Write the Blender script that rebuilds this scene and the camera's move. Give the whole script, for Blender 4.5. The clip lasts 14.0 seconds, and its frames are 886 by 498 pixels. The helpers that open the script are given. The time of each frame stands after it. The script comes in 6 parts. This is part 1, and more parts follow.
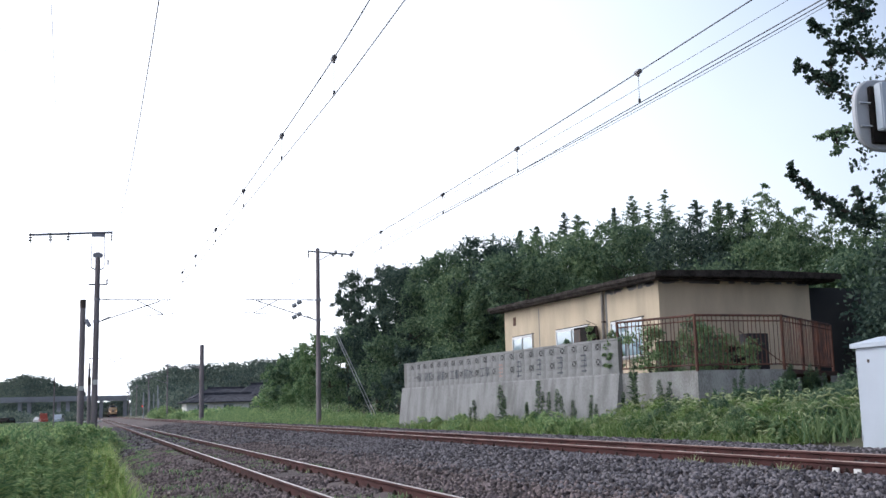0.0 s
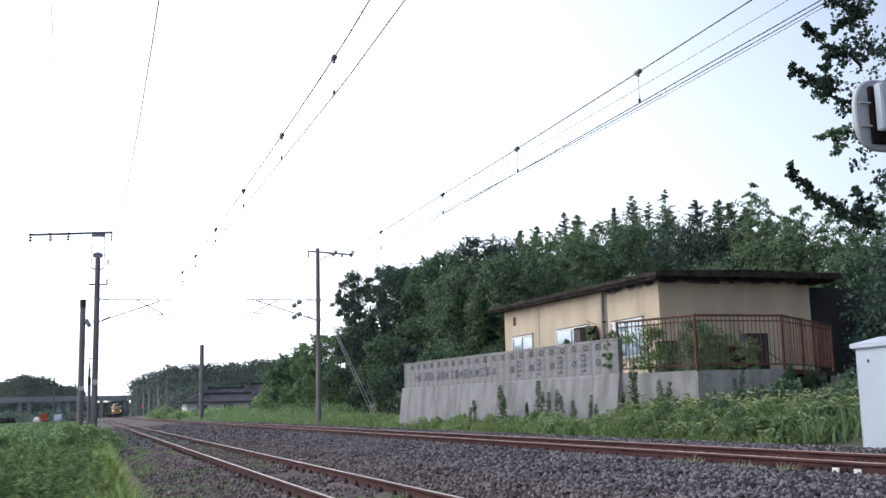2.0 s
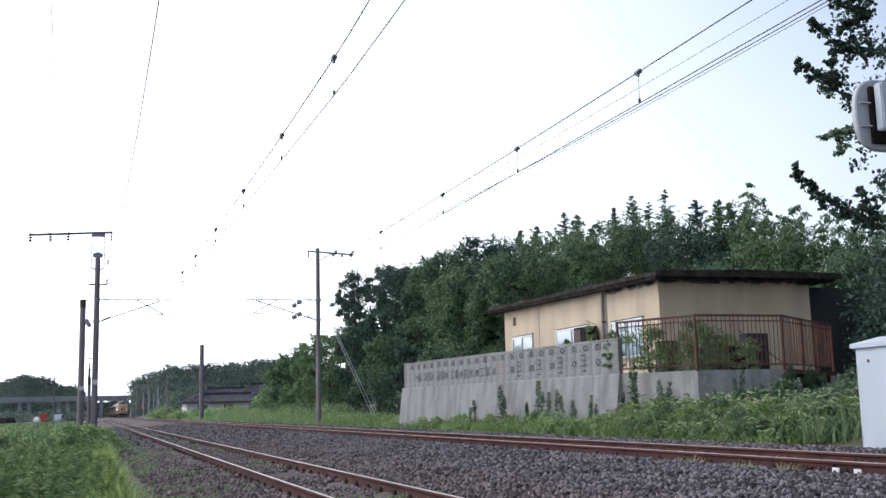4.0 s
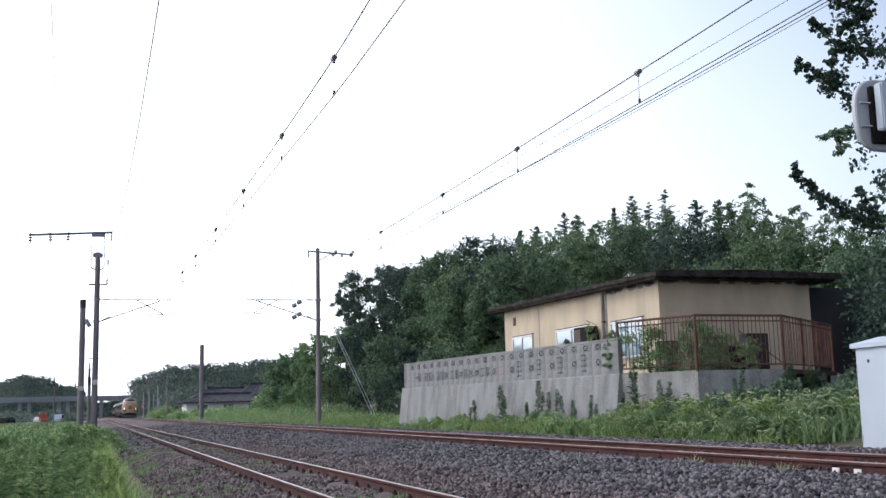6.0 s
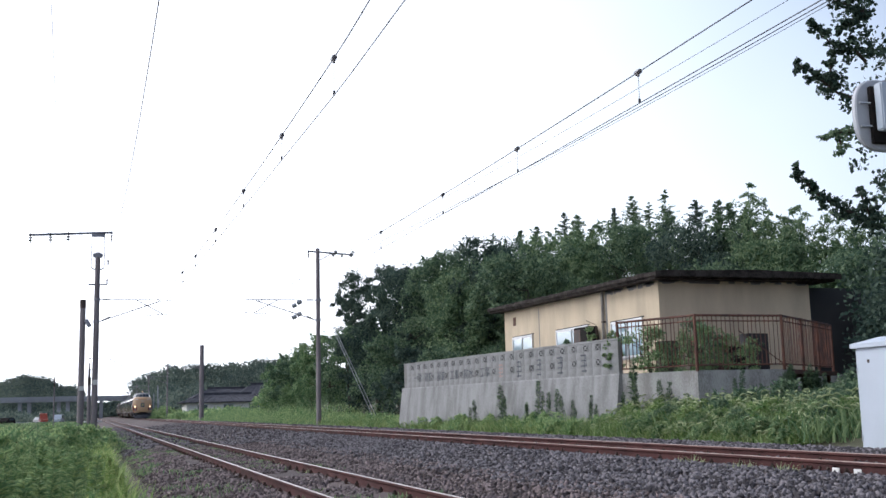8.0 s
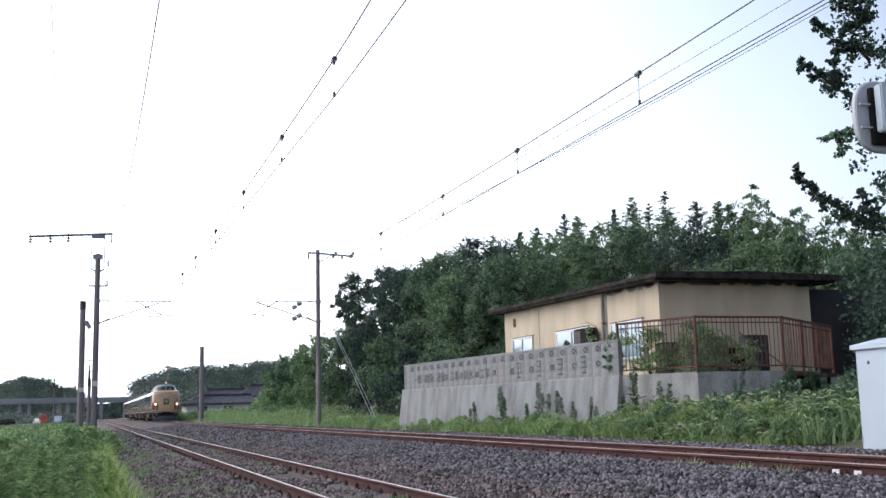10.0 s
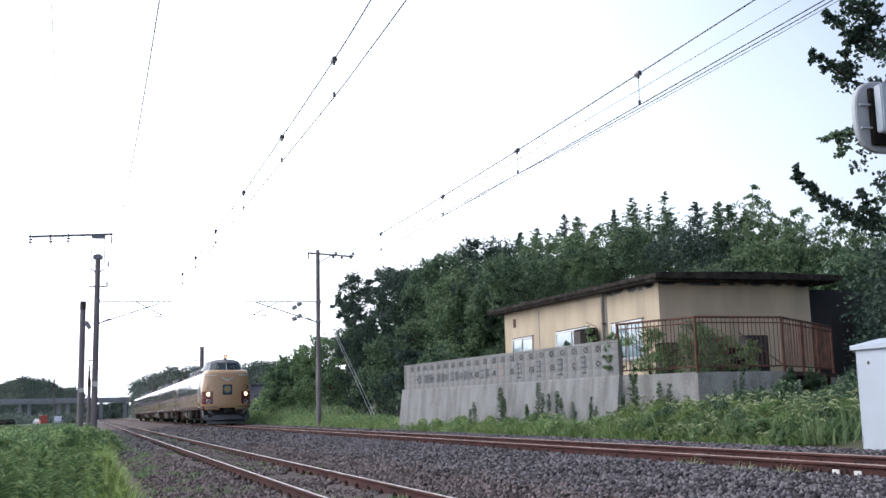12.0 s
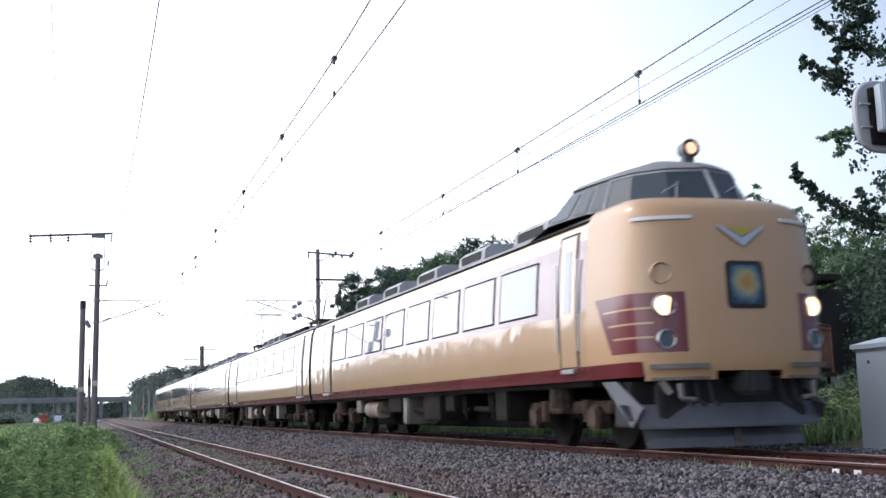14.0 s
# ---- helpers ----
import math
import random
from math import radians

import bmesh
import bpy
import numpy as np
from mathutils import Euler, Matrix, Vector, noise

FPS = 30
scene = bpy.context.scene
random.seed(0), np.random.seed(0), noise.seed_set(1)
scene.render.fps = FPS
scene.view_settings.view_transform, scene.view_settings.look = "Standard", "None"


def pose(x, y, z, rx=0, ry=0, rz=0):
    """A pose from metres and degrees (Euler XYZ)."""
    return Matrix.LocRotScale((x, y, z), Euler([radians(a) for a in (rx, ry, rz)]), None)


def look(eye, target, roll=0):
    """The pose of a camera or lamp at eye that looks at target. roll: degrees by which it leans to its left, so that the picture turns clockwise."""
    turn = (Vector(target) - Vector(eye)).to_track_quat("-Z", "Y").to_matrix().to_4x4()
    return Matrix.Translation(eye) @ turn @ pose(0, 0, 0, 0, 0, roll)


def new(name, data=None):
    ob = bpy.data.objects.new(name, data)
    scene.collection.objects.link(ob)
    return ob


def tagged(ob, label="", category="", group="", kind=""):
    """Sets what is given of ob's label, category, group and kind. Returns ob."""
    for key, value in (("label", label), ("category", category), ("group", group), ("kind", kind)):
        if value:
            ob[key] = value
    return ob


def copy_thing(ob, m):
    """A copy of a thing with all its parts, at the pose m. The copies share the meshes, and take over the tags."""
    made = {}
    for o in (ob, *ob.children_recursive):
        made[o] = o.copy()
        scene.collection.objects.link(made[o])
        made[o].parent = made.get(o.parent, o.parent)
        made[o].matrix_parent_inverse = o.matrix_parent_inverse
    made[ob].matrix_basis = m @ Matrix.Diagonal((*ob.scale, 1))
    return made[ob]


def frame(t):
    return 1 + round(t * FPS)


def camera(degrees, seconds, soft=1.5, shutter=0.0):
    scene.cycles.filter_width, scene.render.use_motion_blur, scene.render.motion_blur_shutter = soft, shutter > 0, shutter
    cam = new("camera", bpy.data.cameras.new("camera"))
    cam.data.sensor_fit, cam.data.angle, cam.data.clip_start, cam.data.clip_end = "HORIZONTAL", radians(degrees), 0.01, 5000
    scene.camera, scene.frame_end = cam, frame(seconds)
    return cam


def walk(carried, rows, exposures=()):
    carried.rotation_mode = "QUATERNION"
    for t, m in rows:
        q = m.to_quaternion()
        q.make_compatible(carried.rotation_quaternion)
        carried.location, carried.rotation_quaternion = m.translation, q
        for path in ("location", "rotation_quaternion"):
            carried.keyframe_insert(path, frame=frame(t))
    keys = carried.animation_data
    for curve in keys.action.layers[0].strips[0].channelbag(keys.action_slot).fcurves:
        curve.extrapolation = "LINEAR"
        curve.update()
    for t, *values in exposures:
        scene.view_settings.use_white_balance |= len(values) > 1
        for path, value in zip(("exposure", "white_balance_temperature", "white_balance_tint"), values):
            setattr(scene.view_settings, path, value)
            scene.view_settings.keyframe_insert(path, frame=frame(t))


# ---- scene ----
cam = camera(45.7, 14.0, soft=1.5, shutter=0.12)


def aim(down):
    """The view along the rails, turned 18.6 degrees to the right of them; down: thousandths of a radian by which it pitches up."""
    yaw, pitch = 0.3250, 0.1490 + down * 0.001
    e = Vector((0.0, 0.0, 0.89))
    d = Vector((math.sin(yaw) * math.cos(pitch), math.cos(yaw) * math.cos(pitch), math.sin(pitch)))
    return look(e, e + 10 * d, -1.43)


walk(cam, [(0.0, aim(0)), (5.0, aim(0)), (8.2, aim(0.1)), (10.3, aim(1.6)), (11.0, aim(1.7)), (12.5, aim(1.7)),
           (13.2, aim(1.4)), (14.0, aim(1.0))],
     exposures=[(0.0, -0.02, 5950, 10.5), (7.5, 0.0, 5950, 10.5), (10.5, 0.07, 5950, 10.5), (14.0, 0.05, 5950, 10.5)])

# ---- sky and sun ----
world = bpy.data.worlds.new("hazy_sky")
scene.world = world
world.use_nodes = True
wn, wl = world.node_tree.nodes, world.node_tree.links
wn.clear()
SUN_EL, SUN_AZ = radians(46), radians(-52)      # azimuth from +y towards +x
sky = wn.new("ShaderNodeTexSky")
sky.sky_type, sky.sun_disc, sky.sun_elevation, sky.sun_rotation = "NISHITA", False, SUN_EL, SUN_AZ
sky.air_density, sky.dust_density, sky.ozone_density = 1.0, 6.0, 1.0
bg_sky, bg_haze = wn.new("ShaderNodeBackground"), wn.new("ShaderNodeBackground")
bg_sky.inputs["Strength"].default_value = 0.05
# bright hazy cloud, whitest low down and towards the sun, thinning out high up on the far side
tc, dot, sep, ramp = wn.new("ShaderNodeTexCoord"), wn.new("ShaderNodeVectorMath"), wn.new("ShaderNodeSeparateXYZ"), wn.new("ShaderNodeValToRGB")
dot.operation = "DOT_PRODUCT"
sd = Vector((math.sin(SUN_AZ) * math.cos(SUN_EL), math.cos(SUN_AZ) * math.cos(SUN_EL), math.sin(SUN_EL)))
dot.inputs[1].default_value = (-0.60, 0.35, -0.60)
cn = wn.new("ShaderNodeTexNoise")
cn.inputs["Scale"].default_value, cn.inputs["Detail"].default_value = 1.8, 5
mad, off = wn.new("ShaderNodeMath"), wn.new("ShaderNodeMath")
mad.operation, off.operation = "MULTIPLY_ADD", "ADD"
mad.inputs[1].default_value = 0.14
off.inputs[1].default_value = 0.60 - 0.07
els = ramp.color_ramp.elements
els[0].position, els[0].color = 0.0, (0.20, 0.24, 0.33, 1)
els[1].position, els[1].color = 1.0, (2.50, 2.48, 2.52, 1)
for at, c in ((0.16, (0.22, 0.255, 0.335, 1)), (0.33, (0.68, 0.75, 0.86, 1)), (0.455, (0.97, 1.0, 1.03, 1)), (0.62, (1.35, 1.35, 1.39, 1))):
    e = els.new(at)
    e.color = c
wl.new(tc.outputs["Generated"], dot.inputs[0])
wl.new(tc.outputs["Generated"], cn.inputs["Vector"])
wl.new(cn.outputs["Fac"], mad.inputs[0])
wl.new(dot.outputs["Value"], off.inputs[0])
wl.new(off.outputs[0], mad.inputs[2])
wl.new(mad.outputs[0], ramp.inputs["Fac"])
wl.new(ramp.outputs["Color"], bg_haze.inputs["Color"])
wl.new(sky.outputs[0], bg_sky.inputs["Color"])
bg_haze.inputs["Strength"].default_value = 1.0
add, wo = wn.new("ShaderNodeAddShader"), wn.new("ShaderNodeOutputWorld")
wl.new(bg_sky.outputs[0], add.inputs[0])
wl.new(bg_haze.outputs[0], add.inputs[1])
wl.new(add.outputs[0], wo.inputs["Surface"])

sun = new("sun", bpy.data.lights.new("sun", "SUN"))
sun.data.energy, sun.data.angle, sun.data.color = 1.0, radians(14), (1.0, 0.97, 0.955)
sun.matrix_world = look(sd * 100, (0, 0, 0))


# ---- materials ----
def mat(name, base, second=None, rough=0.7, metal=0.0, grain=6.0, blotch=0.7, bump=0.15, coat=0.0,
        island=0.0, stretch=None, back=0.0, fine=0.3, ior=1.5, wavy=0.0, gloss=0.5):
    """A surface with two scales of variation between base and second colour, and a fine relief."""
    m = bpy.data.materials.new(name)
    m.use_nodes = True
    n, l = m.node_tree.nodes, m.node_tree.links
    b = n["Principled BSDF"]
    second = second or tuple(c * 0.7 for c in base)
    co = n.new("ShaderNodeTexCoord")
    src = co.outputs["Object"]
    if stretch:
        mp = n.new("ShaderNodeMapping")
        mp.inputs["Scale"].default_value = stretch
        l.new(src, mp.inputs["Vector"])
        src = mp.outputs[0]
    a, g = n.new("ShaderNodeTexNoise"), n.new("ShaderNodeTexNoise")
    a.inputs["Scale"].default_value, a.inputs["Detail"].default_value = blotch, 6
    g.inputs["Scale"].default_value, g.inputs["Detail"].default_value = grain * 6, 4
    l.new(src, a.inputs["Vector"]), l.new(src, g.inputs["Vector"])
    r = n.new("ShaderNodeValToRGB")
    r.color_ramp.elements[0].position, r.color_ramp.elements[1].position = 0.35, 0.68
    r.color_ramp.elements[0].color, r.color_ramp.elements[1].color = (*base, 1), (*second, 1)
    mx = n.new("ShaderNodeMath")
    mx.operation = "MULTIPLY_ADD"
    mx.inputs[1].default_value = fine
    sub = n.new("ShaderNodeMath")
    sub.operation = "SUBTRACT"
    sub.inputs[1].default_value = 0.5
    l.new(g.outputs["Fac"], sub.inputs[0])
    l.new(sub.outputs[0], mx.inputs[0])
    last = a.outputs["Fac"]
    if island:
        ge = n.new("ShaderNodeNewGeometry")
        m2 = n.new("ShaderNodeMath")
        m2.operation = "MULTIPLY_ADD"
        m2.inputs[1].default_value = island
        s2 = n.new("ShaderNodeMath")
        s2.operation = "SUBTRACT"
        s2.inputs[1].default_value = 0.5
        l.new(ge.outputs["Random Per Island"], s2.inputs[0])
        l.new(s2.outputs[0], m2.inputs[0])
        l.new(last, m2.inputs[2])
        last = m2.outputs[0]
    l.new(last, mx.inputs[2])
    l.new(mx.outputs[0], r.inputs["Fac"])
    l.new(r.outputs["Color"], b.inputs["Base Color"])
    b.inputs["Roughness"].default_value, b.inputs["Metallic"].default_value = rough, metal
    b.inputs["Coat Weight"].default_value, b.inputs["Coat Roughness"].default_value = coat, 0.06
    b.inputs["Coat IOR"].default_value = 1.9 if wavy else 1.5
    b.inputs["IOR"].default_value = ior
    b.inputs["Specular IOR Level"].default_value = 0.12 if back else gloss
    if back:
        b.inputs["Transmission Weight"].default_value = 0.0
        tr, ms, out = n.new("ShaderNodeBsdfTranslucent"), n.new("ShaderNodeMixShader"), n["Material Output"]
        l.new(r.outputs["Color"], tr.inputs["Color"])
        ms.inputs["Fac"].default_value = back
        l.new(b.outputs[0], ms.inputs[1]), l.new(tr.outputs[0], ms.inputs[2])
        l.new(ms.outputs[0], out.inputs["Surface"])
    if bump:
        bp = n.new("ShaderNodeBump")
        bp.inputs["Strength"].default_value, bp.inputs["Distance"].default_value = bump, 0.02
        l.new(g.outputs["Fac"], bp.inputs["Height"])
        l.new(bp.outputs[0], b.inputs["Normal"])
        if wavy:
            # hand-beaten sheet metal: slow waves in the panels
            w, wb = n.new("ShaderNodeTexNoise"), n.new("ShaderNodeBump")
            w.inputs["Scale"].default_value, w.inputs["Detail"].default_value = 2.6, 1
            wb.inputs["Strength"].default_value, wb.inputs["Distance"].default_value = 1.0, wavy
            l.new(src, w.inputs["Vector"]), l.new(w.outputs["Fac"], wb.inputs["Height"])
            l.new(wb.outputs[0], bp.inputs["Normal"])
            l.new(wb.outputs[0], b.inputs["Coat Normal"])
    return m


def glow(name, color, strength):
    m = bpy.data.materials.new(name)
    m.use_nodes = True
    b = m.node_tree.nodes["Principled BSDF"]
    b.inputs["Base Color"].default_value = (*color, 1)
    b.inputs["Emission Color"].default_value = (*color, 1)
    b.inputs["Emission Strength"].default_value = strength
    return m


M = dict(
    earth=mat("earth", (0.10, 0.085, 0.055), (0.055, 0.075, 0.03), 0.95, grain=3, blotch=0.25, bump=0.5),
    bed=mat("ballast_dust", (0.110, 0.082, 0.076), (0.058, 0.042, 0.039), 0.95, grain=6, blotch=0.5, bump=1.0),
    stone=mat("ballast_stone", (0.180, 0.163, 0.172), (0.042, 0.036, 0.039), 0.9, grain=5, blotch=0.6, island=0.9, bump=0.4),
    stonebrown=mat("ballast_stone_rusty", (0.205, 0.160, 0.155), (0.062, 0.046, 0.043), 0.9, grain=5, blotch=0.6, island=0.9, bump=0.4),
    rail=mat("rail_rust", (0.090, 0.039, 0.036), (0.050, 0.025, 0.024), 0.85, grain=8, blotch=1.5, bump=0.2, gloss=0.15),
    head=mat("rail_polished", (0.36, 0.325, 0.315), (0.27, 0.21, 0.19), 0.38, metal=0.9, grain=8, blotch=2, bump=0.03),
    headdull=mat("rail_dull", (0.32, 0.24, 0.21), (0.22, 0.13, 0.10), 0.45, metal=0.6, grain=8, blotch=1, bump=0.05),
    sleeper=mat("sleeper_concrete", (0.26, 0.24, 0.22), (0.16, 0.14, 0.13), 0.9, blotch=2, bump=0.3),
    iron=mat("dark_iron", (0.05, 0.042, 0.038), (0.10, 0.06, 0.045), 0.6, metal=0.3, blotch=3),
    concrete=mat("weathered_concrete", (0.305, 0.303, 0.30), (0.185, 0.182, 0.178), 0.94, grain=4, blotch=1.0, bump=0.35,
                 stretch=(3.2, 3.2, 0.7), fine=0.9, gloss=0.2),
    terrace=mat("terrace_concrete", (0.42, 0.41, 0.39), (0.25, 0.24, 0.225), 0.94, grain=4, blotch=1.1, bump=0.35,
                stretch=(2.6, 2.6, 0.8), fine=0.9, gloss=0.2),
    block=mat("block_grey", (0.30, 0.298, 0.295), (0.20, 0.198, 0.195), 0.95, grain=6, blotch=1.4, bump=0.3, fine=0.8, gloss=0.2),
    mortar=mat("mortar", (0.23, 0.225, 0.22), (0.17, 0.165, 0.16), 0.95, blotch=2),
    stucco=mat("cream_stucco", (0.57, 0.47, 0.335), (0.42, 0.345, 0.25), 0.93, grain=10, blotch=0.8, bump=0.25,
               stretch=(1.6, 1.6, 0.5), fine=0.6),
    roof=mat("tarred_roof_edge", (0.018, 0.015, 0.014), (0.065, 0.055, 0.048), 0.95, blotch=2.6, bump=0.6, fine=0.8, gloss=0.1),
    pole=mat("pole_concrete", (0.26, 0.225, 0.232), (0.165, 0.138, 0.143), 0.9, blotch=1.2, stretch=(3, 3, 0.4)),
    steel=mat("galvanised_steel", (0.33, 0.33, 0.36), (0.22, 0.21, 0.24), 0.5, metal=0.5, blotch=2),
    wire=mat("wire_copper_dark", (0.035, 0.035, 0.04), (0.06, 0.06, 0.065), 0.5, metal=0.4, bump=0),
    porcelain=mat("insulator_brown", (0.13, 0.12, 0.125), (0.18, 0.165, 0.17), 0.3, bump=0),
    rust=mat("rusted_paint", (0.15, 0.062, 0.04), (0.065, 0.035, 0.028), 0.85, grain=10, blotch=3, bump=0.3),
    white=mat("cabinet_white", (0.48, 0.525, 0.59), (0.42, 0.46, 0.51), 0.42, blotch=0.8, bump=0.03, fine=0.15),
    greyp=mat("grey_paint", (0.42, 0.43, 0.46), (0.34, 0.35, 0.37), 0.5, blotch=1, bump=0.03),
    # near-black, for black parts and for shade painted where openings would be
    dark=mat("black_parts_and_shade", (0.02, 0.02, 0.022), (0.03, 0.028, 0.028), 0.8, bump=0),
    cream=mat("train_cream", (0.54, 0.345, 0.185), (0.49, 0.31, 0.165), 0.30, blotch=0.6, bump=0.02, coat=1.0, fine=0.1, wavy=0.006),
    red=mat("train_red", (0.165, 0.020, 0.026), (0.13, 0.018, 0.024), 0.25, blotch=0.8, bump=0.02, coat=1.0, fine=0.1, wavy=0.005),
    nosecream=mat("nose_cream", (0.52, 0.325, 0.175), (0.47, 0.29, 0.15), 0.36, blotch=0.6, bump=0.02, coat=0.6, fine=0.1),
    nosered=mat("nose_red", (0.155, 0.020, 0.026), (0.12, 0.017, 0.022), 0.32, blotch=0.8, bump=0.02, coat=0.6, fine=0.1),
    toplamp=glow("roof_lamp_glow", (1.0, 0.64, 0.40), 0.95),
    troof=mat("train_roof_grey", (0.27, 0.27, 0.28), (0.18, 0.175, 0.175), 0.6, blotch=1.0, bump=0.1),
    cooler=mat("roof_unit_grey", (0.42, 0.43, 0.45), (0.30, 0.30, 0.31), 0.6, blotch=1.5, bump=0.05),
    # near-black: shade below the floor is worked into it; also serves dark parts
    under=mat("underframe_grey_shaded", (0.024, 0.020, 0.018), (0.011, 0.010, 0.010), 0.9, blotch=2, bump=0.1, gloss=0.12),
    box=mat("underfloor_box_grey", (0.24, 0.22, 0.20), (0.10, 0.085, 0.075), 0.7, blotch=2, bump=0.05),
    tank=mat("dusty_tank", (0.34, 0.27, 0.20), (0.14, 0.10, 0.075), 0.7, blotch=3, bump=0.05),
    shoe=mat("rusty_axle_box", (0.10, 0.065, 0.05), (0.025, 0.019, 0.017), 0.85, blotch=4, bump=0.2, gloss=0.2),
    plow=mat("skirt_grey", (0.13, 0.135, 0.155), (0.09, 0.09, 0.10), 0.45, blotch=1.5, bump=0.03),
    glass=mat("tinted_glass", (0.085, 0.105, 0.125), (0.07, 0.09, 0.11), 0.04, bump=0, coat=0.5, fine=0.0),
    cabglass=mat("cab_glass", (0.055, 0.068, 0.082), (0.045, 0.056, 0.07), 0.05, bump=0, fine=0.0, gloss=0.3),
    carglass=mat("coated_car_glass", (0.10, 0.12, 0.14), (0.08, 0.10, 0.12), 0.03, bump=0, coat=0.6, fine=0.0, ior=2.3),
    chrome=mat("bright_metal", (0.62, 0.62, 0.62), (0.5, 0.5, 0.5), 0.3, metal=0.9, bump=0),
    leaf=mat("leaf_dark", (0.040, 0.066, 0.056), (0.115, 0.155, 0.115), 0.75, blotch=0.35, island=0.9, bump=0, back=0.25),
    ginkgo=mat("leaf_roadside_tree", (0.030, 0.052, 0.040), (0.085, 0.12, 0.085), 0.75, blotch=0.5, island=0.9, bump=0, back=0.25),
    leaf2=mat("leaf_mid", (0.075, 0.125, 0.080), (0.20, 0.27, 0.155), 0.6, blotch=0.4, island=0.9, bump=0, back=0.3),
    hedge=mat("leaf_hedge", (0.11, 0.185, 0.095), (0.26, 0.35, 0.175), 0.7, blotch=0.4, island=0.9, bump=0, back=0.35),
    bamboo=mat("leaf_bamboo", (0.092, 0.150, 0.085), (0.235, 0.31, 0.165), 0.6, blotch=0.3, island=0.9, bump=0, back=0.3),
    grass=mat("grass_blade", (0.15, 0.25, 0.085), (0.35, 0.42, 0.18), 0.65, blotch=0.7, island=0.9, bump=0, back=0.35),
    weed=mat("weed_leaf", (0.12, 0.20, 0.10), (0.28, 0.36, 0.175), 0.65, blotch=0.7, island=0.9, bump=0, back=0.45),
    fresh=mat("fresh_grass", (0.20, 0.32, 0.09), (0.44, 0.50, 0.20), 0.65, blotch=0.9, island=0.9, bump=0, back=0.4),
    verge=mat("verge_weed", (0.16, 0.27, 0.125), (0.38, 0.47, 0.215), 0.65, blotch=0.9, island=1.0, bump=0, back=0.45),
    straw=mat("grass_seed_head", (0.42, 0.46, 0.26), (0.30, 0.36, 0.18), 0.8, blotch=2, island=0.8, bump=0, back=0.3),
    bark=mat("bark", (0.075, 0.06, 0.048), (0.045, 0.038, 0.032), 0.95, blotch=2, bump=0.6, stretch=(4, 4, 0.7)),
    asphalt=mat("asphalt", (0.16, 0.16, 0.17), (0.11, 0.11, 0.115), 0.9, blotch=0.2, bump=0.2),
    tile=mat("roof_tile_grey", (0.085, 0.085, 0.098), (0.055, 0.055, 0.064), 0.95, gloss=0.1, blotch=1, bump=0.3),
    plaster=mat("white_plaster", (0.72, 0.71, 0.68), (0.62, 0.61, 0.58), 0.9, blotch=0.4),
    bridge=mat("bridge_concrete", (0.33, 0.34, 0.37), (0.25, 0.255, 0.28), 0.9, blotch=0.15),
    # distant foliage: greyer and paler, with the air's haze mixed into the colour
    hazyleaf=mat("leaf_far_hazed", (0.10, 0.135, 0.12), (0.21, 0.25, 0.195), 0.9, blotch=0.08, island=0.5, gloss=0.1, bump=0, back=0.35),
    paintdark=mat("faded_dark_paint", (0.055, 0.06, 0.075), (0.13, 0.135, 0.145), 0.9, grain=12, blotch=4),
    paintred=mat("faded_red_paint", (0.32, 0.20, 0.18), (0.38, 0.28, 0.25), 0.9, grain=12, blotch=4),
    housepane=mat("pale_window_glass", (0.30, 0.38, 0.42), (0.22, 0.30, 0.34), 0.05, bump=0, coat=1.0, fine=0.05),
    carred=mat("red_van_paint", (0.40, 0.08, 0.04), (0.34, 0.07, 0.04), 0.4, bump=0),
    lampglow=glow("headlight_glow", (1.0, 0.62, 0.30), 3.2),
    signred=glow("signal_red", (1.0, 0.10, 0.06), 1.5),
)


# ---- building kit ----
def part(name, bm, material, parent=None, label=""):
    me = bpy.data.meshes.new(name)
    bm.to_mesh(me)
    bm.free()
    me.materials.append(M[material] if isinstance(material, str) else material)
    ob = new(name, me)
    ob.parent = parent
    if label:
        tagged(ob, label)
    return ob


def raw(name, verts, faces, material, parent=None, smooth=False):
    """One mesh object from arrays."""
    me = bpy.data.meshes.new(name)
    verts, faces = np.asarray(verts, float), np.asarray(faces, int)
    me.vertices.add(len(verts))
    me.vertices.foreach_set("co", verts.ravel())
    k = faces.shape[1]
    me.loops.add(faces.size)
    me.loops.foreach_set("vertex_index", faces.ravel())
    me.polygons.add(len(faces))
    me.polygons.foreach_set("loop_start", np.arange(0, faces.size, k))
    me.polygons.foreach_set("loop_total", np.full(len(faces), k))
    me.update(calc_edges=True)
    me.validate()
    me.materials.append(M[material])
    if smooth:
        me.shade_smooth()
    ob = new(name, me)
    ob.parent = parent
    return ob


def thing(name, x, y, z, label, category, group="", kind="", rz=0):
    e = new(name)
    e.empty_display_size = 0.2
    e.matrix_basis = pose(x, y, z, 0, 0, rz)
    return tagged(e, label, category, group, kind)


def box(bm, x0, x1, y0, y1, z0, z1, bevel=0.0):
    r = bmesh.ops.create_cube(bm, size=1)
    for v in r["verts"]:
        v.co = Vector(((x0 + x1) / 2 + v.co.x * (x1 - x0), (y0 + y1) / 2 + v.co.y * (y1 - y0), (z0 + z1) / 2 + v.co.z * (z1 - z0)))
    if bevel:
        es = list({e for v in r["verts"] for e in v.link_edges})
        bmesh.ops.bevel(bm, geom=es, offset=bevel, segments=2, affect="EDGES", clamp_overlap=True)
    return bm


def boxm(x0, x1, y0, y1, z0, z1, bevel=0.0):
    return box(bmesh.new(), x0, x1, y0, y1, z0, z1, bevel)


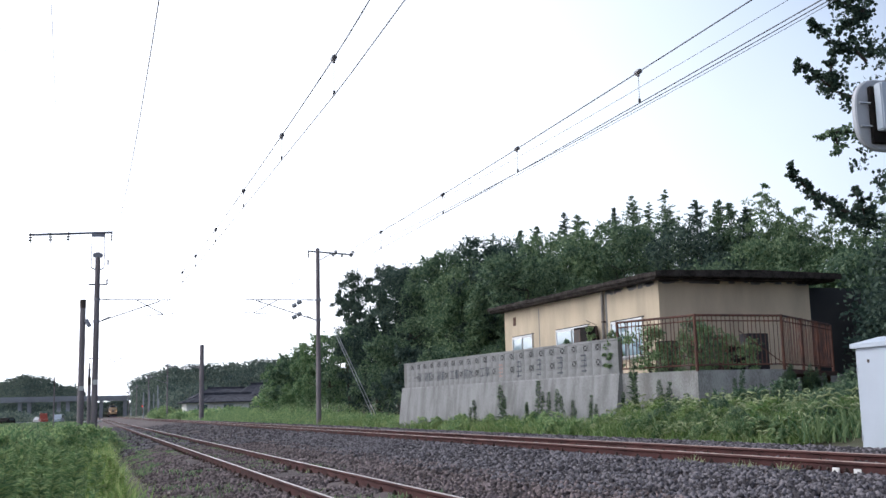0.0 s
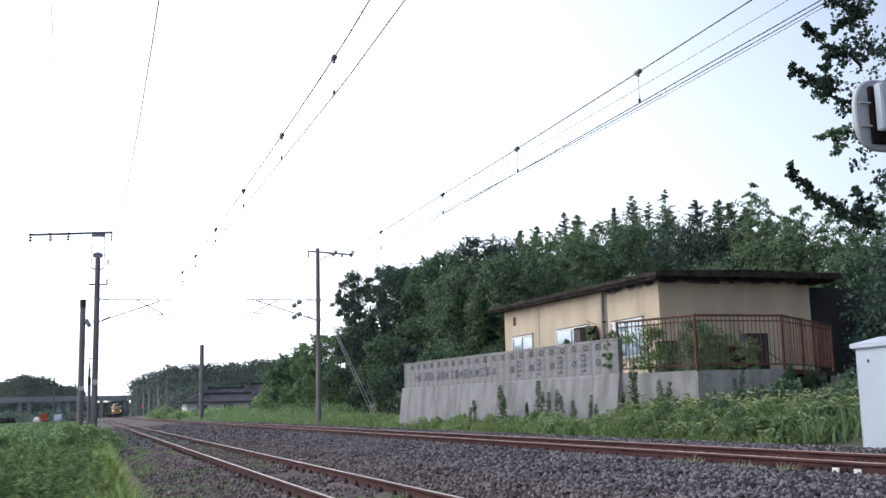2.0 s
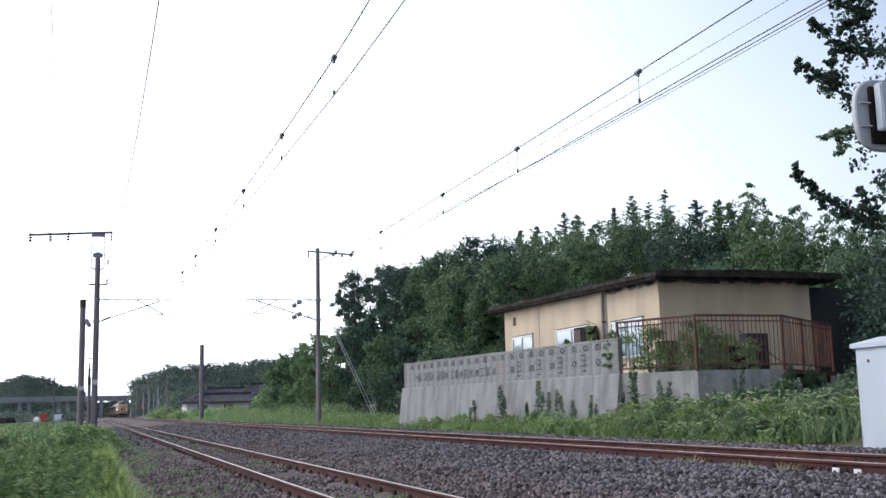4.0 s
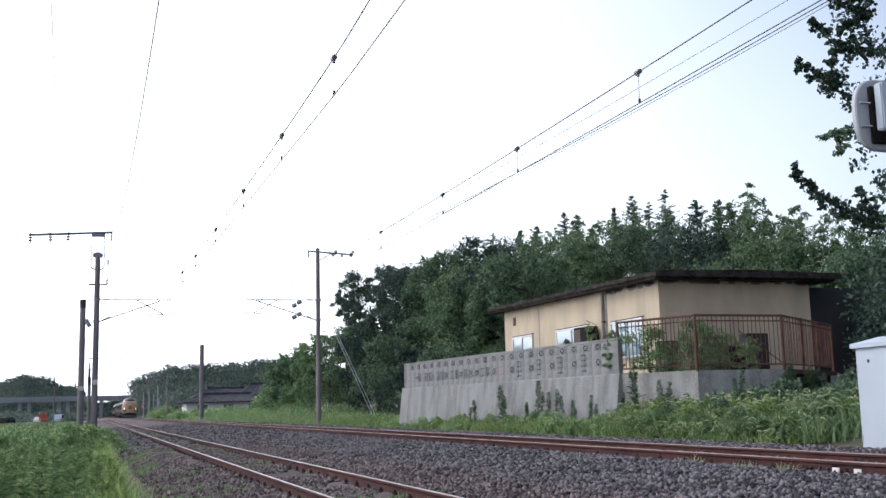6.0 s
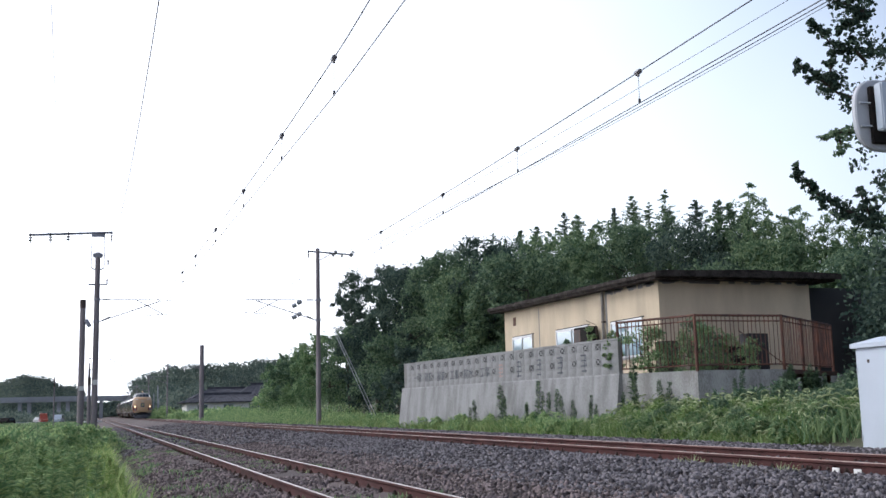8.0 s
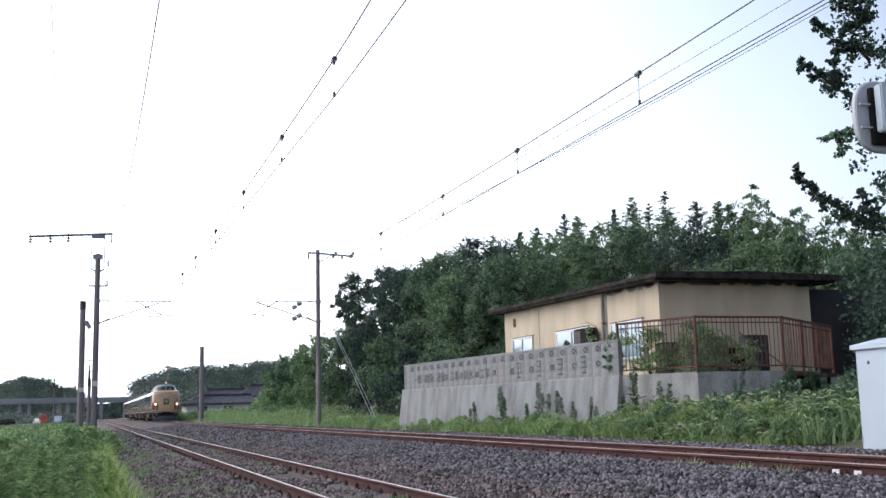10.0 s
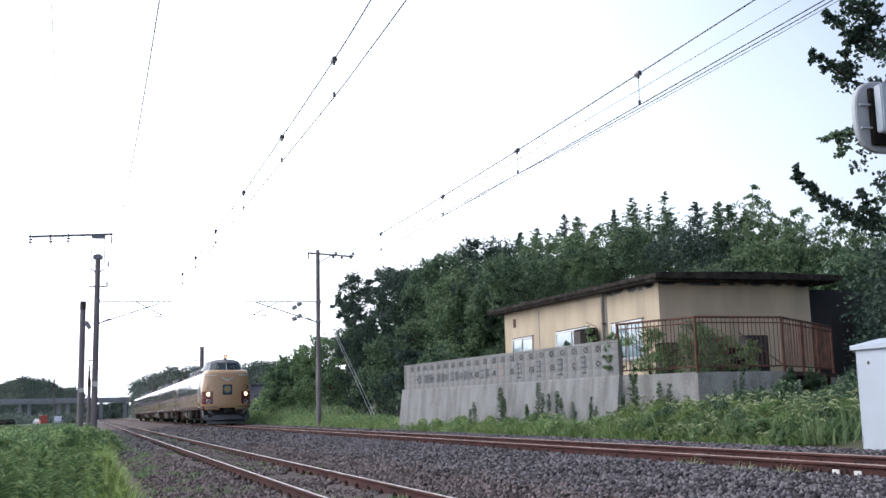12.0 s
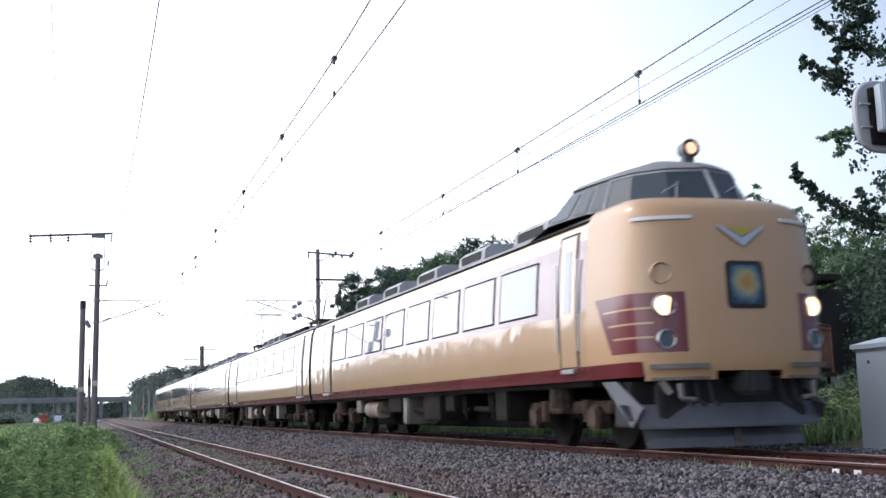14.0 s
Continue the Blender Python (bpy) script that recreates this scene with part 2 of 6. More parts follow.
def rod(bm, a, b, r, r2=None, n=8):
    a, b = Vector(a), Vector(b)
    d = b - a
    q = d.to_track_quat("Z", "Y").to_matrix().to_4x4()
    bmesh.ops.create_cone(bm, cap_ends=True, segments=n, radius1=r, radius2=r if r2 is None else r2, depth=d.length,
                          matrix=Matrix.Translation((a + b) / 2) @ q)
    return bm


def rodm(a, b, r, r2=None, n=8):
    return rod(bmesh.new(), a, b, r, r2, n)


def loft(rings, closed=False, caps=False):
    """A surface through rings of points; closed: each ring is a loop."""
    bm = bmesh.new()
    vs = [[bm.verts.new(p) for p in r] for r in rings]
    n = len(rings[0])
    for a, b in zip(vs, vs[1:]):
        for i in range(n if closed else n - 1):
            j = (i + 1) % n
            bm.faces.new((a[i], a[j], b[j], b[i]))
    if caps:
        bm.faces.new(vs[0])
        bm.faces.new(list(reversed(vs[-1])))
    bmesh.ops.recalc_face_normals(bm, faces=bm.faces)
    return bm


def smooth(ob, angle=35):
    me = ob.data
    me.shade_smooth()
    me.set_sharp_from_angle(angle=radians(angle))
    return ob

XN, XF, ZF = 2.957, 7.98, 0.236      # centre lines of the two tracks, height of the farther one
rng = np.random.default_rng(7)


# ---- ground ----
PROFILE = [(-3000, -0.9), (-60, -0.7), (-12, -0.6), (-2.5, -0.55), (0.3, -0.5), (1.0, -0.42), (1.7, -0.20), (2.0, -0.155), (4.0, -0.150), (4.4, -0.17), (5.3, -0.09),
           (6.5, 0.05), (7.0, 0.078), (8.4, 0.085), (8.75, 0.15), (9.9, 0.16), (10.5, 0.06), (11.0, 0.10), (12.2, 0.35), (14, 0.5), (22, 0.9), (40, 2.5), (90, 4.0), (3000, 4.0)]


def ground_z(x, y=0.0):
    return float(np.interp(x, [a for a, _ in PROFILE], [b for _, b in PROFILE]))


def ground():
    xs = sorted(set([a for a, _ in PROFILE] + list(np.linspace(-12, 14, 53)) + list(np.linspace(15, 60, 16))))
    ys = [-200, -50, -10] + list(np.linspace(-4, 60, 65)) + list(np.linspace(65, 200, 28)) + [300, 500, 900, 1600, 4000]
    v, f = [], []
    for y in ys:
        for x in xs:
            bumpy = 0.05 * noise.noise((x * 0.9, y * 0.7, 0)) if -12 < x < 60 and y < 200 else 0
            v.append((x, y, ground_z(x) + bumpy - 0.03))
    n = len(xs)
    for j in range(len(ys) - 1):
        for i in range(n - 1):
            f.append((j * n + i, j * n + i + 1, (j + 1) * n + i + 1, (j + 1) * n + i))
    tagged(raw("ground", v, f, "earth", smooth=True), "earth and short grass beside the railway", "ground", kind="structure")


def ballast():
    xs = list(np.linspace(0.95, 10.6, 60))
    ys = [-6] + list(np.linspace(2, 40, 110)) + list(np.linspace(41, 160, 60)) + [260, 420, 800]
    v, f = [], []
    for y in ys:
        for x in xs:
            edge = min(1, (x - 0.95) / 0.3, (10.6 - x) / 0.3)
            v.append((x, y, ground_z(x) + 0.035 * noise.noise((x * 2.2, y * 2.2, 3)) * edge - 0.02 * (1 - edge) + 0.02 * edge))
    n = len(xs)
    for j in range(len(ys) - 1):
        for i in range(n - 1):
            f.append((j * n + i, j * n + i + 1, (j + 1) * n + i + 1, (j + 1) * n + i))
    tagged(raw("ballast_bed", v, f, "bed", smooth=True), "dusty brown-grey ballast bed under both tracks", "ballast", kind="structure")


def stones(name, count, x0, x1, y0, y1, size, falloff, material="stone", label="crushed grey ballast stones beside the rails"):
    """Broken ballast stones, each its own small polyhedron."""
    # a coarse chip: 8 corners of a skewed block
    base = np.array([(-1, -1, -1), (1, -1, -1), (1, 1, -1), (-1, 1, -1), (-1, -1, 1), (1, -1, 1), (1, 1, 1), (-1, 1, 1)], float)
    quads = np.array([(0, 3, 2, 1), (4, 5, 6, 7), (0, 1, 5, 4), (1, 2, 6, 5), (2, 3, 7, 6), (3, 0, 4, 7)])
    u = rng.random(count) ** falloff
    y = y0 + (y1 - y0) * u
    x = x0 + (x1 - x0) * rng.random(count)
    keep = (np.abs(np.abs(x - XN) - 0.566) > 0.09) & (np.abs(np.abs(x - XF) - 0.566) > 0.09)
    clump = np.array([noise.noise((a * 0.7, b * 0.5, 9)) for a, b in zip(x, y)])
    keep &= ~((np.abs(x - XN) < 1.0) & (clump > 0.18))
    keep &= ~((x > 3.9) & (x < 5.4) & (clump > 0.02) & (rng.random(count) < 0.55))
    x, y = x[keep], y[keep]
    k = len(x)
    z = np.interp(x, [a for a, _ in PROFILE], [b for _, b in PROFILE]) + 0.02
    s = size * (0.55 + 0.75 * rng.random((k, 1, 1)))
    q = rng.normal(size=(k, 4))
    q /= np.linalg.norm(q, axis=1, keepdims=True)
    w, a, b, c = q.T
    R = np.stack([np.stack([1 - 2 * (b * b + c * c), 2 * (a * b - c * w), 2 * (a * c + b * w)], -1),
                  np.stack([2 * (a * b + c * w), 1 - 2 * (a * a + c * c), 2 * (b * c - a * w)], -1),
                  np.stack([2 * (a * c - b * w), 2 * (b * c + a * w), 1 - 2 * (a * a + b * b)], -1)], 1)
    pts = base[None] * (0.55 + 0.5 * rng.random((k, 8, 3))) * s * np.array([0.70, 0.5, 0.30])
    pts = np.einsum("kij,knj->kni", R, pts)
    pts += np.stack([x, y, z + rng.random(k) * 0.02], -1)[:, None]
    faces = quads[None] + (np.arange(k) * 8)[:, None, None]
    return tagged(raw(name, pts.reshape(-1, 3), faces.reshape(-1, 4), material), label, "ballast", kind="stuff")


# ---- tracks ----
def rail_mesh(parent, x, z, dull):
    prof = [(-0.064, -0.153), (0.064, -0.153), (0.064, -0.142), (0.012, -0.125), (0.010, -0.045), (0.033, -0.032), (0.033, -0.008),
            (-0.033, -0.008), (-0.033, -0.032), (-0.010, -0.045), (-0.012, -0.125), (-0.064, -0.142)]
    rings = [[(x + a, y, z + b) for a, b in prof] for y in (-8, 20, 60, 200, 800)]
    r = part("rail", loft(rings, closed=True, caps=True), "rail", parent, "rust-brown steel rail")
    top = [(-0.016, -0.0078), (-0.014, -0.002), (-0.008, 0), (0.008, 0), (0.014, -0.002), (0.016, -0.0078)]
    part("rail_head", loft([[(x + a, y, z + b) for a, b in top] for y in (-8, 20, 60, 200, 800)]), "headdull" if dull else "head", r,
         "worn running surface" if dull else "polished bright running surface")


def track(name, xc, z, dull, label):
    t = thing(name, 0, 0, 0, label, "railway track")
    for s in (-1, 1):
        rail_mesh(t, xc + s * 0.566, z, dull)
    sl = fast = None
    for k in range(150):
        y = -1.5 + 0.62 * k
        if sl is None:
            bm = bmesh.new()
            box(bm, -1.0, 1.0, -0.11, 0.11, -0.33, -0.155, 0.015)
            sl = part("sleeper", bm, "sleeper", t, "dusty concrete sleeper")
            sl.location = (xc, y, z)
        else:
            o = new("sleeper", sl.data)
            o.parent, o.location = t, (xc, y, z)
            o["label"] = "dusty concrete sleeper"
        if y < 62:
            for s in (-1, 1):
                for w in (-1, 1):
                    if fast is None:
                        bm = bmesh.new()
                        box(bm, -0.04, 0.04, -0.05, 0.05, -0.155, -0.125, 0.008)
                        rod(bm, (0.0, 0, -0.13), (0.0, 0, -0.06), 0.016, n=6)
                        rod(bm, (0.0, 0, -0.115), (0.0, 0, -0.085), 0.03, n=6)
                        fast = part("rail_clip", bm, "shoe", t, "rusty bolted rail clip")
                        o = fast
                    else:
                        o = new("rail_clip", fast.data)
                        o.parent = t
                        o["label"] = "rusty bolted rail clip"
                    o.location = (xc + s * 0.566 + w * 0.105, y, z)
    return t


# ---- masts and wires ----
def insulator(parent, a, b, r=0.075):
    bm = bmesh.new()
    a, b = Vector(a), Vector(b)
    rod(bm, a, b, 0.02)
    for k in (0.25, 0.5, 0.75):
        p, d = a.lerp(b, k), (b - a).normalized() * 0.03
        rod(bm, p - d, p + d, r, r * 0.6, n=10)
    return part("insulator", bm, "porcelain", parent, "dark glazed insulator")


def mast(x, y, h, side, arm, label, r=0.0):
    """A concrete overhead-line mast; side: +1 reaches to +x; arm: length of its bracket; zc: height of the bracket foot."""
    z0 = ground_z(x) - 0.2
    m = thing("overhead_line_mast", x, y, z0, label, "mast", "overhead line masts")
    p = smooth(part("pole", rodm((0, 0, 0), (0, 0, h - z0), r or (0.15 if side > 0 else 0.125), r * 0.85 or (0.115 if side > 0 else 0.095), 14), "pole", m, "weathered round concrete pole"))
    zt, zb = 6.1 + (ZF if side < 0 else 0) - z0, 5.1 + (ZF if side < 0 else 0) - z0
    bm = rodm((0, 0, zt), (side * arm, 0, zt), 0.022)
    part("top_tube", bm, "steel", m)
    part("bracket_tube", rodm((side * 0.15, 0, zb), (side * (arm - 0.5), 0, zt - 0.05), 0.025), "steel", m)
    part("steady_arm", rodm((side * (arm - 1.6), 0, zt), (side * (arm - 0.4), 0, zb + 0.35), 0.022), "steel", m)
    part("registration_tube", rodm((side * (arm - 1.1), 0, zb + 0.28), (side * (arm + 0.1), 0, zb + 0.36), 0.018), "steel", m)
    for zz in (zt, zb):
        part("collar", rodm((0, 0, zz - 0.05), (0, 0, zz + 0.05), 0.15, n=12), "steel", m)
    insulator(m, (side * 0.2, 0, zt), (side * 0.62, 0, zt), 0.05)
    insulator(m, (side * 0.2, 0, zb + 0.02), (side * 0.6, 0, zb + 0.22), 0.05)
    return m, z0


def wire(name, pts, r, label, group="", material="wire"):
    """A thin cable through points."""
    cu = bpy.data.curves.new(name, "CURVE")
    cu.dimensions, cu.bevel_depth, cu.bevel_resolution = "3D", r, 1
    s = cu.splines.new("POLY")
    s.points.add(len(pts) - 1)
    for q, p in zip(s.points, pts):
        q.co = (*p, 1)
    cu.materials.append(M[material])
    return tagged(new(name, cu), label, "cable", group)


def catenary(xs, ys, zc, low, label, droppers):
    """Messenger wire with its clamps, droppers and the contact wire under it."""
    def xa(y):
        return float(np.interp(y, ys, xs))

    def sag(y):
        return low[0] + low[2] * (y - low[1]) ** 2
    t = thing("overhead_line", 0, 0, 0, label, "overhead line")
    yy = list(np.linspace(-10, 51.7 if xs[0] > 5 else 50, 62))
    for nm, fz, r in (("messenger_wire", sag, 0.0095), ("contact_wire", lambda y: zc, 0.008)):
        rings = [[(xa(y) + r * math.cos(a), y, fz(y) + r * math.sin(a)) for a in (0, 1.26, 2.51, 3.77, 5.03)] for y in yy]
        part(nm, loft(rings, closed=True), "wire", t)
    if xs[0] > 5:
        part("hanger", rodm((xa(51.7), 51.7, sag(51.7)), (xa(51.7), 51.7, 6.345), 0.02, n=6), "wire", t)
    for y in droppers:
        d = part("dropper", rodm((xa(y), y, zc), (xa(y), y, sag(y)), 0.004, n=5), "wire", t)
        part("clamp", rod(rodm((xa(y), y - 0.06, sag(y)), (xa(y), y + 0.06, sag(y)), 0.042, n=8), (xa(y), y, sag(y) - 0.07), (xa(y), y, sag(y)), 0.022),
             "porcelain", d, "dark dropper clamp")
        part("ear", rodm((xa(y), y, zc), (xa(y), y, zc + 0.07), 0.02, n=6), "wire", d)
    return t


# ---- foliage ----
def leaves(centres, radii, per, size, droop=0.3, aspect=0.5, rg=rng):
    """Small pointed leaf blades scattered through clumps; returns arrays."""
    c = np.repeat(np.asarray(centres, float), per, axis=0)
    r = np.repeat(np.asarray(radii, float), per)[:, None]
    k = len(c)
    d = rg.normal(size=(k, 3))
    d /= np.linalg.norm(d, axis=1, keepdims=True)
    p = c + d * r * (0.25 + 1.0 * rg.random((k, 1)) ** 0.8) * np.array([1, 1, 0.75])
    ax = d + rg.normal(size=(k, 3)) * 0.7
    ax[:, 2] -= droop
    ax /= np.linalg.norm(ax, axis=1, keepdims=True)
    sd = np.cross(ax, rg.normal(size=(k, 3)))
    sd /= np.linalg.norm(sd, axis=1, keepdims=True)
    s = size * (0.6 + 0.8 * rg.random((k, 1)))
    v = np.stack([p - ax * s * 0.5, p + sd * s * aspect * 0.5, p + ax * s * 0.5, p - sd * s * aspect * 0.5], 1)
    f = np.arange(k * 4).reshape(k, 4)
    return v.reshape(-1, 3), f


def sprays(starts, dirs, lengths, per, size, width, sag, rg):
    """Leaves set along thin shoots, thinning towards the tip; returns arrays."""
    k = len(starts)
    u = rg.random((k, per)) ** 0.8
    s0, d, L = np.asarray(starts, float)[:, None], np.asarray(dirs, float), np.asarray(lengths, float)
    d = (d / np.linalg.norm(d, axis=1, keepdims=True))[:, None]
    p = s0 + d * (u * L[:, None])[..., None]
    p[..., 2] -= sag * L[:, None] * u * u
    p += rg.normal(size=p.shape) * (width * L[:, None] * (1.15 - u))[..., None]
    p = p.reshape(-1, 3)
    ax = np.repeat(d[:, 0], per, axis=0) + rg.normal(size=p.shape) * 0.55
    ax /= np.linalg.norm(ax, axis=1, keepdims=True)
    sd = np.cross(ax, rg.normal(size=p.shape))
    sd /= np.linalg.norm(sd, axis=1, keepdims=True)
    s = size * (0.6 + 0.7 * rg.random((len(p), 1)))
    v = np.stack([p - ax * s * 0.5, p + sd * s * 0.2, p + ax * s * 0.5, p - sd * s * 0.2], 1)
    return v.reshape(-1, 3), np.arange(len(p) * 4).reshape(-1, 4)


def spire(x, y, ztop, width, leafmat, label, seed, low=0.25):
    """A slim conifer: tiers of short boughs, longest low down, drooping at their ends, and a pointed leader."""
    rg = np.random.default_rng(seed)
    z0 = ground_z(x) - 0.1
    h = ztop - z0
    t = thing("conifer", x, y, z0, label, "tree", rz=float(rg.random() * 360))
    bm = bmesh.new()
    rod(bm, (0, 0, 0), (0, 0, h * 0.96), 0.014 * h, 0.006, 8)
    n = 420
    f = low + (1 - low) * (1 - (1 - np.sort(rg.random(n))) ** 0.8)
    a = rg.random(n) * 6.283
    ln = width * 0.5 * (1.0 - f) ** 0.68 * (0.25 + 0.85 * rg.random(n)) + 0.06
    st = np.stack([0 * f, 0 * f, f * h], 1)
    dr = np.stack([np.cos(a), np.sin(a), 0.40 + 0.9 * np.clip(f - 0.7, 0, 1)], 1)
    for i in range(0, n, 9):
        rod(bm, st[i], st[i] + dr[i] * ln[i] * 0.8, 0.014, 0.005, 5)
    part("trunk", bm, "bark", t)
    v, q = sprays(st, dr, ln, 34, 0.11, 0.13, 0.3, rg)
    raw("crown", v, q, leafmat, t)
    return t


def limbs(bm, base, h, spread, n, r0, rg):
    """Tapered trunk with bent limbs; returns the limb ends."""
    ends, p = [], Vector(base)
    segs = 6
    for i in range(segs):
        q = p + Vector((rg.normal() * 0.06 * h / segs, rg.normal() * 0.06 * h / segs, h / segs))
        rod(bm, p, q, r0 * (1 - i / segs) + 0.02, r0 * (1 - (i + 1) / segs) + 0.015, 8)
        if i >= 1:
            for _ in range(n):
                a, L = rg.random() * 6.283, spread * (0.55 + 0.5 * rg.random()) * (1 - 0.09 * i)
                e = q + Vector((math.cos(a) * L, math.sin(a) * L, L * (0.25 + 0.5 * rg.random())))
                m = q.lerp(e, 0.5) + Vector((0, 0, -0.08 * L))
                rr = r0 * 0.35 * (1 - i / segs) + 0.012
                rod(bm, q, m, rr, rr * 0.7, 5)
                rod(bm, m, e, rr * 0.7, 0.008, 5)
                ends.append(e)
                ends.append(m.lerp(e, 0.5))
        p = q
    ends.append(p)
    return ends


def tree(name, x, y, ztop, width, leafmat, label, category="tree", size=0.30, per=70, seed=1, shape="round", base=None, clumps=90, droop=0.3, aspect=0.5, low=0.18):
    """Trunk, limbs and a crown of leaf clumps; shape: round (lobed) or bush."""
    rg = np.random.default_rng(seed)
    z0 = ground_z(x) - 0.1 if base is None else base
    h = ztop - z0
    t = thing(name, x, y, z0, label, category, rz=float(rg.random() * 360))
    bm = bmesh.new()
    if category == "weed":
        rod(bm, (0, 0, 0), (0, 0, h * 0.7), 0.012, 0.004, 5)
    else:
        limbs(bm, (0, 0, 0), h * 0.75, width * 0.42, 2, 0.035 * h * (0.5 if shape == "bush" else 0.7), rg)
    part("stalk" if category == "weed" else "trunk", bm, "weed" if category == "weed" else "bark", t)
    cs, rs = [], []
    # the crown is built of lobes: leaf clumps over the upper skin of each, with dark gaps between them
    lobes = []
    if shape == "round":
        for i in range(13):
            a, f = rg.random() * 6.283, 0.12 + 0.80 * (i + rg.random()) / 13
            prof = math.sin(math.pi * min(1, f * 0.78 + 0.20)) ** 0.6
            rr = width * 0.36 * prof * (0.35 + 0.65 * math.sqrt(rg.random()))
            lobes.append(((rr * math.cos(a), rr * math.sin(a), f * h), width * (0.15 + 0.09 * rg.random()) * (0.7 + 0.3 * prof)))
    for i in range(clumps):
        a = rg.random() * 6.283
        if lobes and rg.random() < 0.82:
            (lx, ly, lz), lr = lobes[i % len(lobes)]
            d = rg.normal(size=3)
            d[2] = abs(d[2]) if rg.random() < 0.8 else d[2]
            d /= np.linalg.norm(d)
            cs.append((lx + d[0] * lr, ly + d[1] * lr, min(lz + d[2] * lr * 0.9, h * 0.985)))
            rs.append(width * (0.035 + 0.045 * rg.random()))
            continue
        f = low + (1 - low) * rg.random()
        prof = math.sin(math.pi * min(1, max(0.06, (f - low) / (1 - low) * 0.83 + 0.17))) ** 0.6
        rr = width * (0.36 if lobes else 0.5) * prof * math.sqrt(rg.random()) * (1 + 0.25 * math.sin(3 * a + seed))
        cs.append((rr * math.cos(a), rr * math.sin(a), f * h * (1 - 0.06 * rg.random())))
        rs.append(width * (0.07 + 0.08 * rg.random()))
    v, f = leaves(cs, rs, per, size, droop, aspect, rg)
    if shape == "round":
        # shoots that stick out of the crown and fray its outline
        up = [c for c in cs if c[2] > h * 0.6]
        st, dr, ln = [], [], []
        for i in range(70):
            c = up[int(rg.integers(len(up)))]
            st.append((c[0], c[1], c[2]))
            a = math.atan2(c[1], c[0]) + rg.normal() * 0.6
            dr.append((0.45 * math.cos(a), 0.45 * math.sin(a), 0.9))
            ln.append(width * (0.08 + 0.08 * rg.random()))
        v2, f2 = sprays(st, dr, ln, 22, size * 0.85, 0.12, 0.3, rg)
        v, f = np.concatenate([v, v2]), np.concatenate([f, f2 + len(v)])
    raw("crown", v, f, leafmat, t)
    return t


def bamboo(x, y, ztop, seed, label, width=3.0, lean=0.5):
    """A clump of bamboo: thin culms that arch over at the tip, with feathery sprays of narrow leaves."""
    rg = np.random.default_rng(seed)
    z0 = ground_z(x) - 0.1
    t = thing("bamboo_clump", x, y, z0, label, "bamboo")
    cs, rs, ts, td, tl = [], [], [], [], []
    for k in range(7):
        tube = []
        hx, hy = rg.normal() * width * 0.25, rg.normal() * width * 0.25
        h = (ztop - z0) * (1 if k == 0 else 0.78 + 0.2 * rg.random())
        lx, ly = lean * (0.3 + rg.random()), rg.normal() * 0.5
        prev = Vector((hx, hy, 0))
        for i in range(1, 15):
            u = i / 14
            p = Vector((hx + lx * u ** 3 * 1.8, hy + ly * u ** 3 * 1.8, h * (u - 0.06 * u ** 4)))
            for e, w in ((prev, 0.045 * (1.1 - u) + 0.007),) if i < 14 else ((prev, 0.012), (p, 0.004)):
                tube.append([(e.x + w * math.cos(q), e.y + w * math.sin(q), e.z) for q in (0, 1.57, 3.14, 4.71)])
            prev = p
            if u > 0.45:
                for j in range(4):
                    # short sprays that droop to all sides, shortest at the tip
                    q, back = rg.random() * 6.283, rg.random() / 14
                    w = Vector((hx + lx * (u - back) ** 3 * 1.8, hy + ly * (u - back) ** 3 * 1.8, h * ((u - back) - 0.06 * (u - back) ** 4)))
                    ts.append(tuple(w)), td.append((math.cos(q), math.sin(q), 0.75)), tl.append((0.4 + 0.6 * rg.random()) * (1.7 - 1.2 * u))
            if 0.3 < u < 0.93:
                for _ in range(4):
                    w = width * 0.30 * (1.15 - u)
                    cs.append((p.x + rg.normal() * w, p.y + rg.normal() * w, p.z - rg.random() * h / 14))
                    rs.append(0.14 + 0.26 * (1.1 - u))
        part("culm", loft(tube, closed=True), "bamboo", t)
    v, f = leaves(cs, rs, 30, 0.19, 0.8, 0.2, rg)
    v2, f2 = sprays(ts, td, tl, 26, 0.16, 0.10, 0.8, rg)
    v, f = np.concatenate([v, v2]), np.concatenate([f, f2 + len(v)])
    raw("leaf_sprays", v, f, "bamboo", t)
    return t


def blades(name, spots, h, spread, material, label, category, count, lean=0.35, width=0.012, kind="stuff", rg=rng):
    """Arching grass blades on spots (x, y, z)."""
    sp = np.asarray(spots, float)
    k = count
    i = rg.integers(0, len(sp), k)
    b = sp[i] + np.stack([rg.normal(size=k) * spread, rg.normal(size=k) * spread, np.zeros(k)], 1)
    a = rg.random(k) * 6.283
    L = h * (0.55 + 0.6 * rg.random(k))
    dx, dy = np.cos(a), np.sin(a)
    le = lean * (0.3 + rg.random(k))
    w = width * (0.6 + 0.8 * rg.random(k))
    V = []
    for u, ww in ((0, 1.0), (0.55, 0.9), (1.0, 0.1)):
        q = b + np.stack([dx * le * L * u * u, dy * le * L * u * u, L * (u - 0.25 * le * u * u)], 1)
        side = np.stack([-dy, dx, np.zeros(k)], 1) * (w * ww)[:, None]
        V += [q - side, q + side]
    v = np.stack(V, 1)
    o = np.arange(k)[:, None] * 6
    f = np.concatenate([o + np.array([0, 1, 3, 2]), o + np.array([2, 3, 5, 4])], 1).reshape(-1, 4)
    return tagged(raw(name, v.reshape(-1, 3), f, material), label, category, kind=kind)


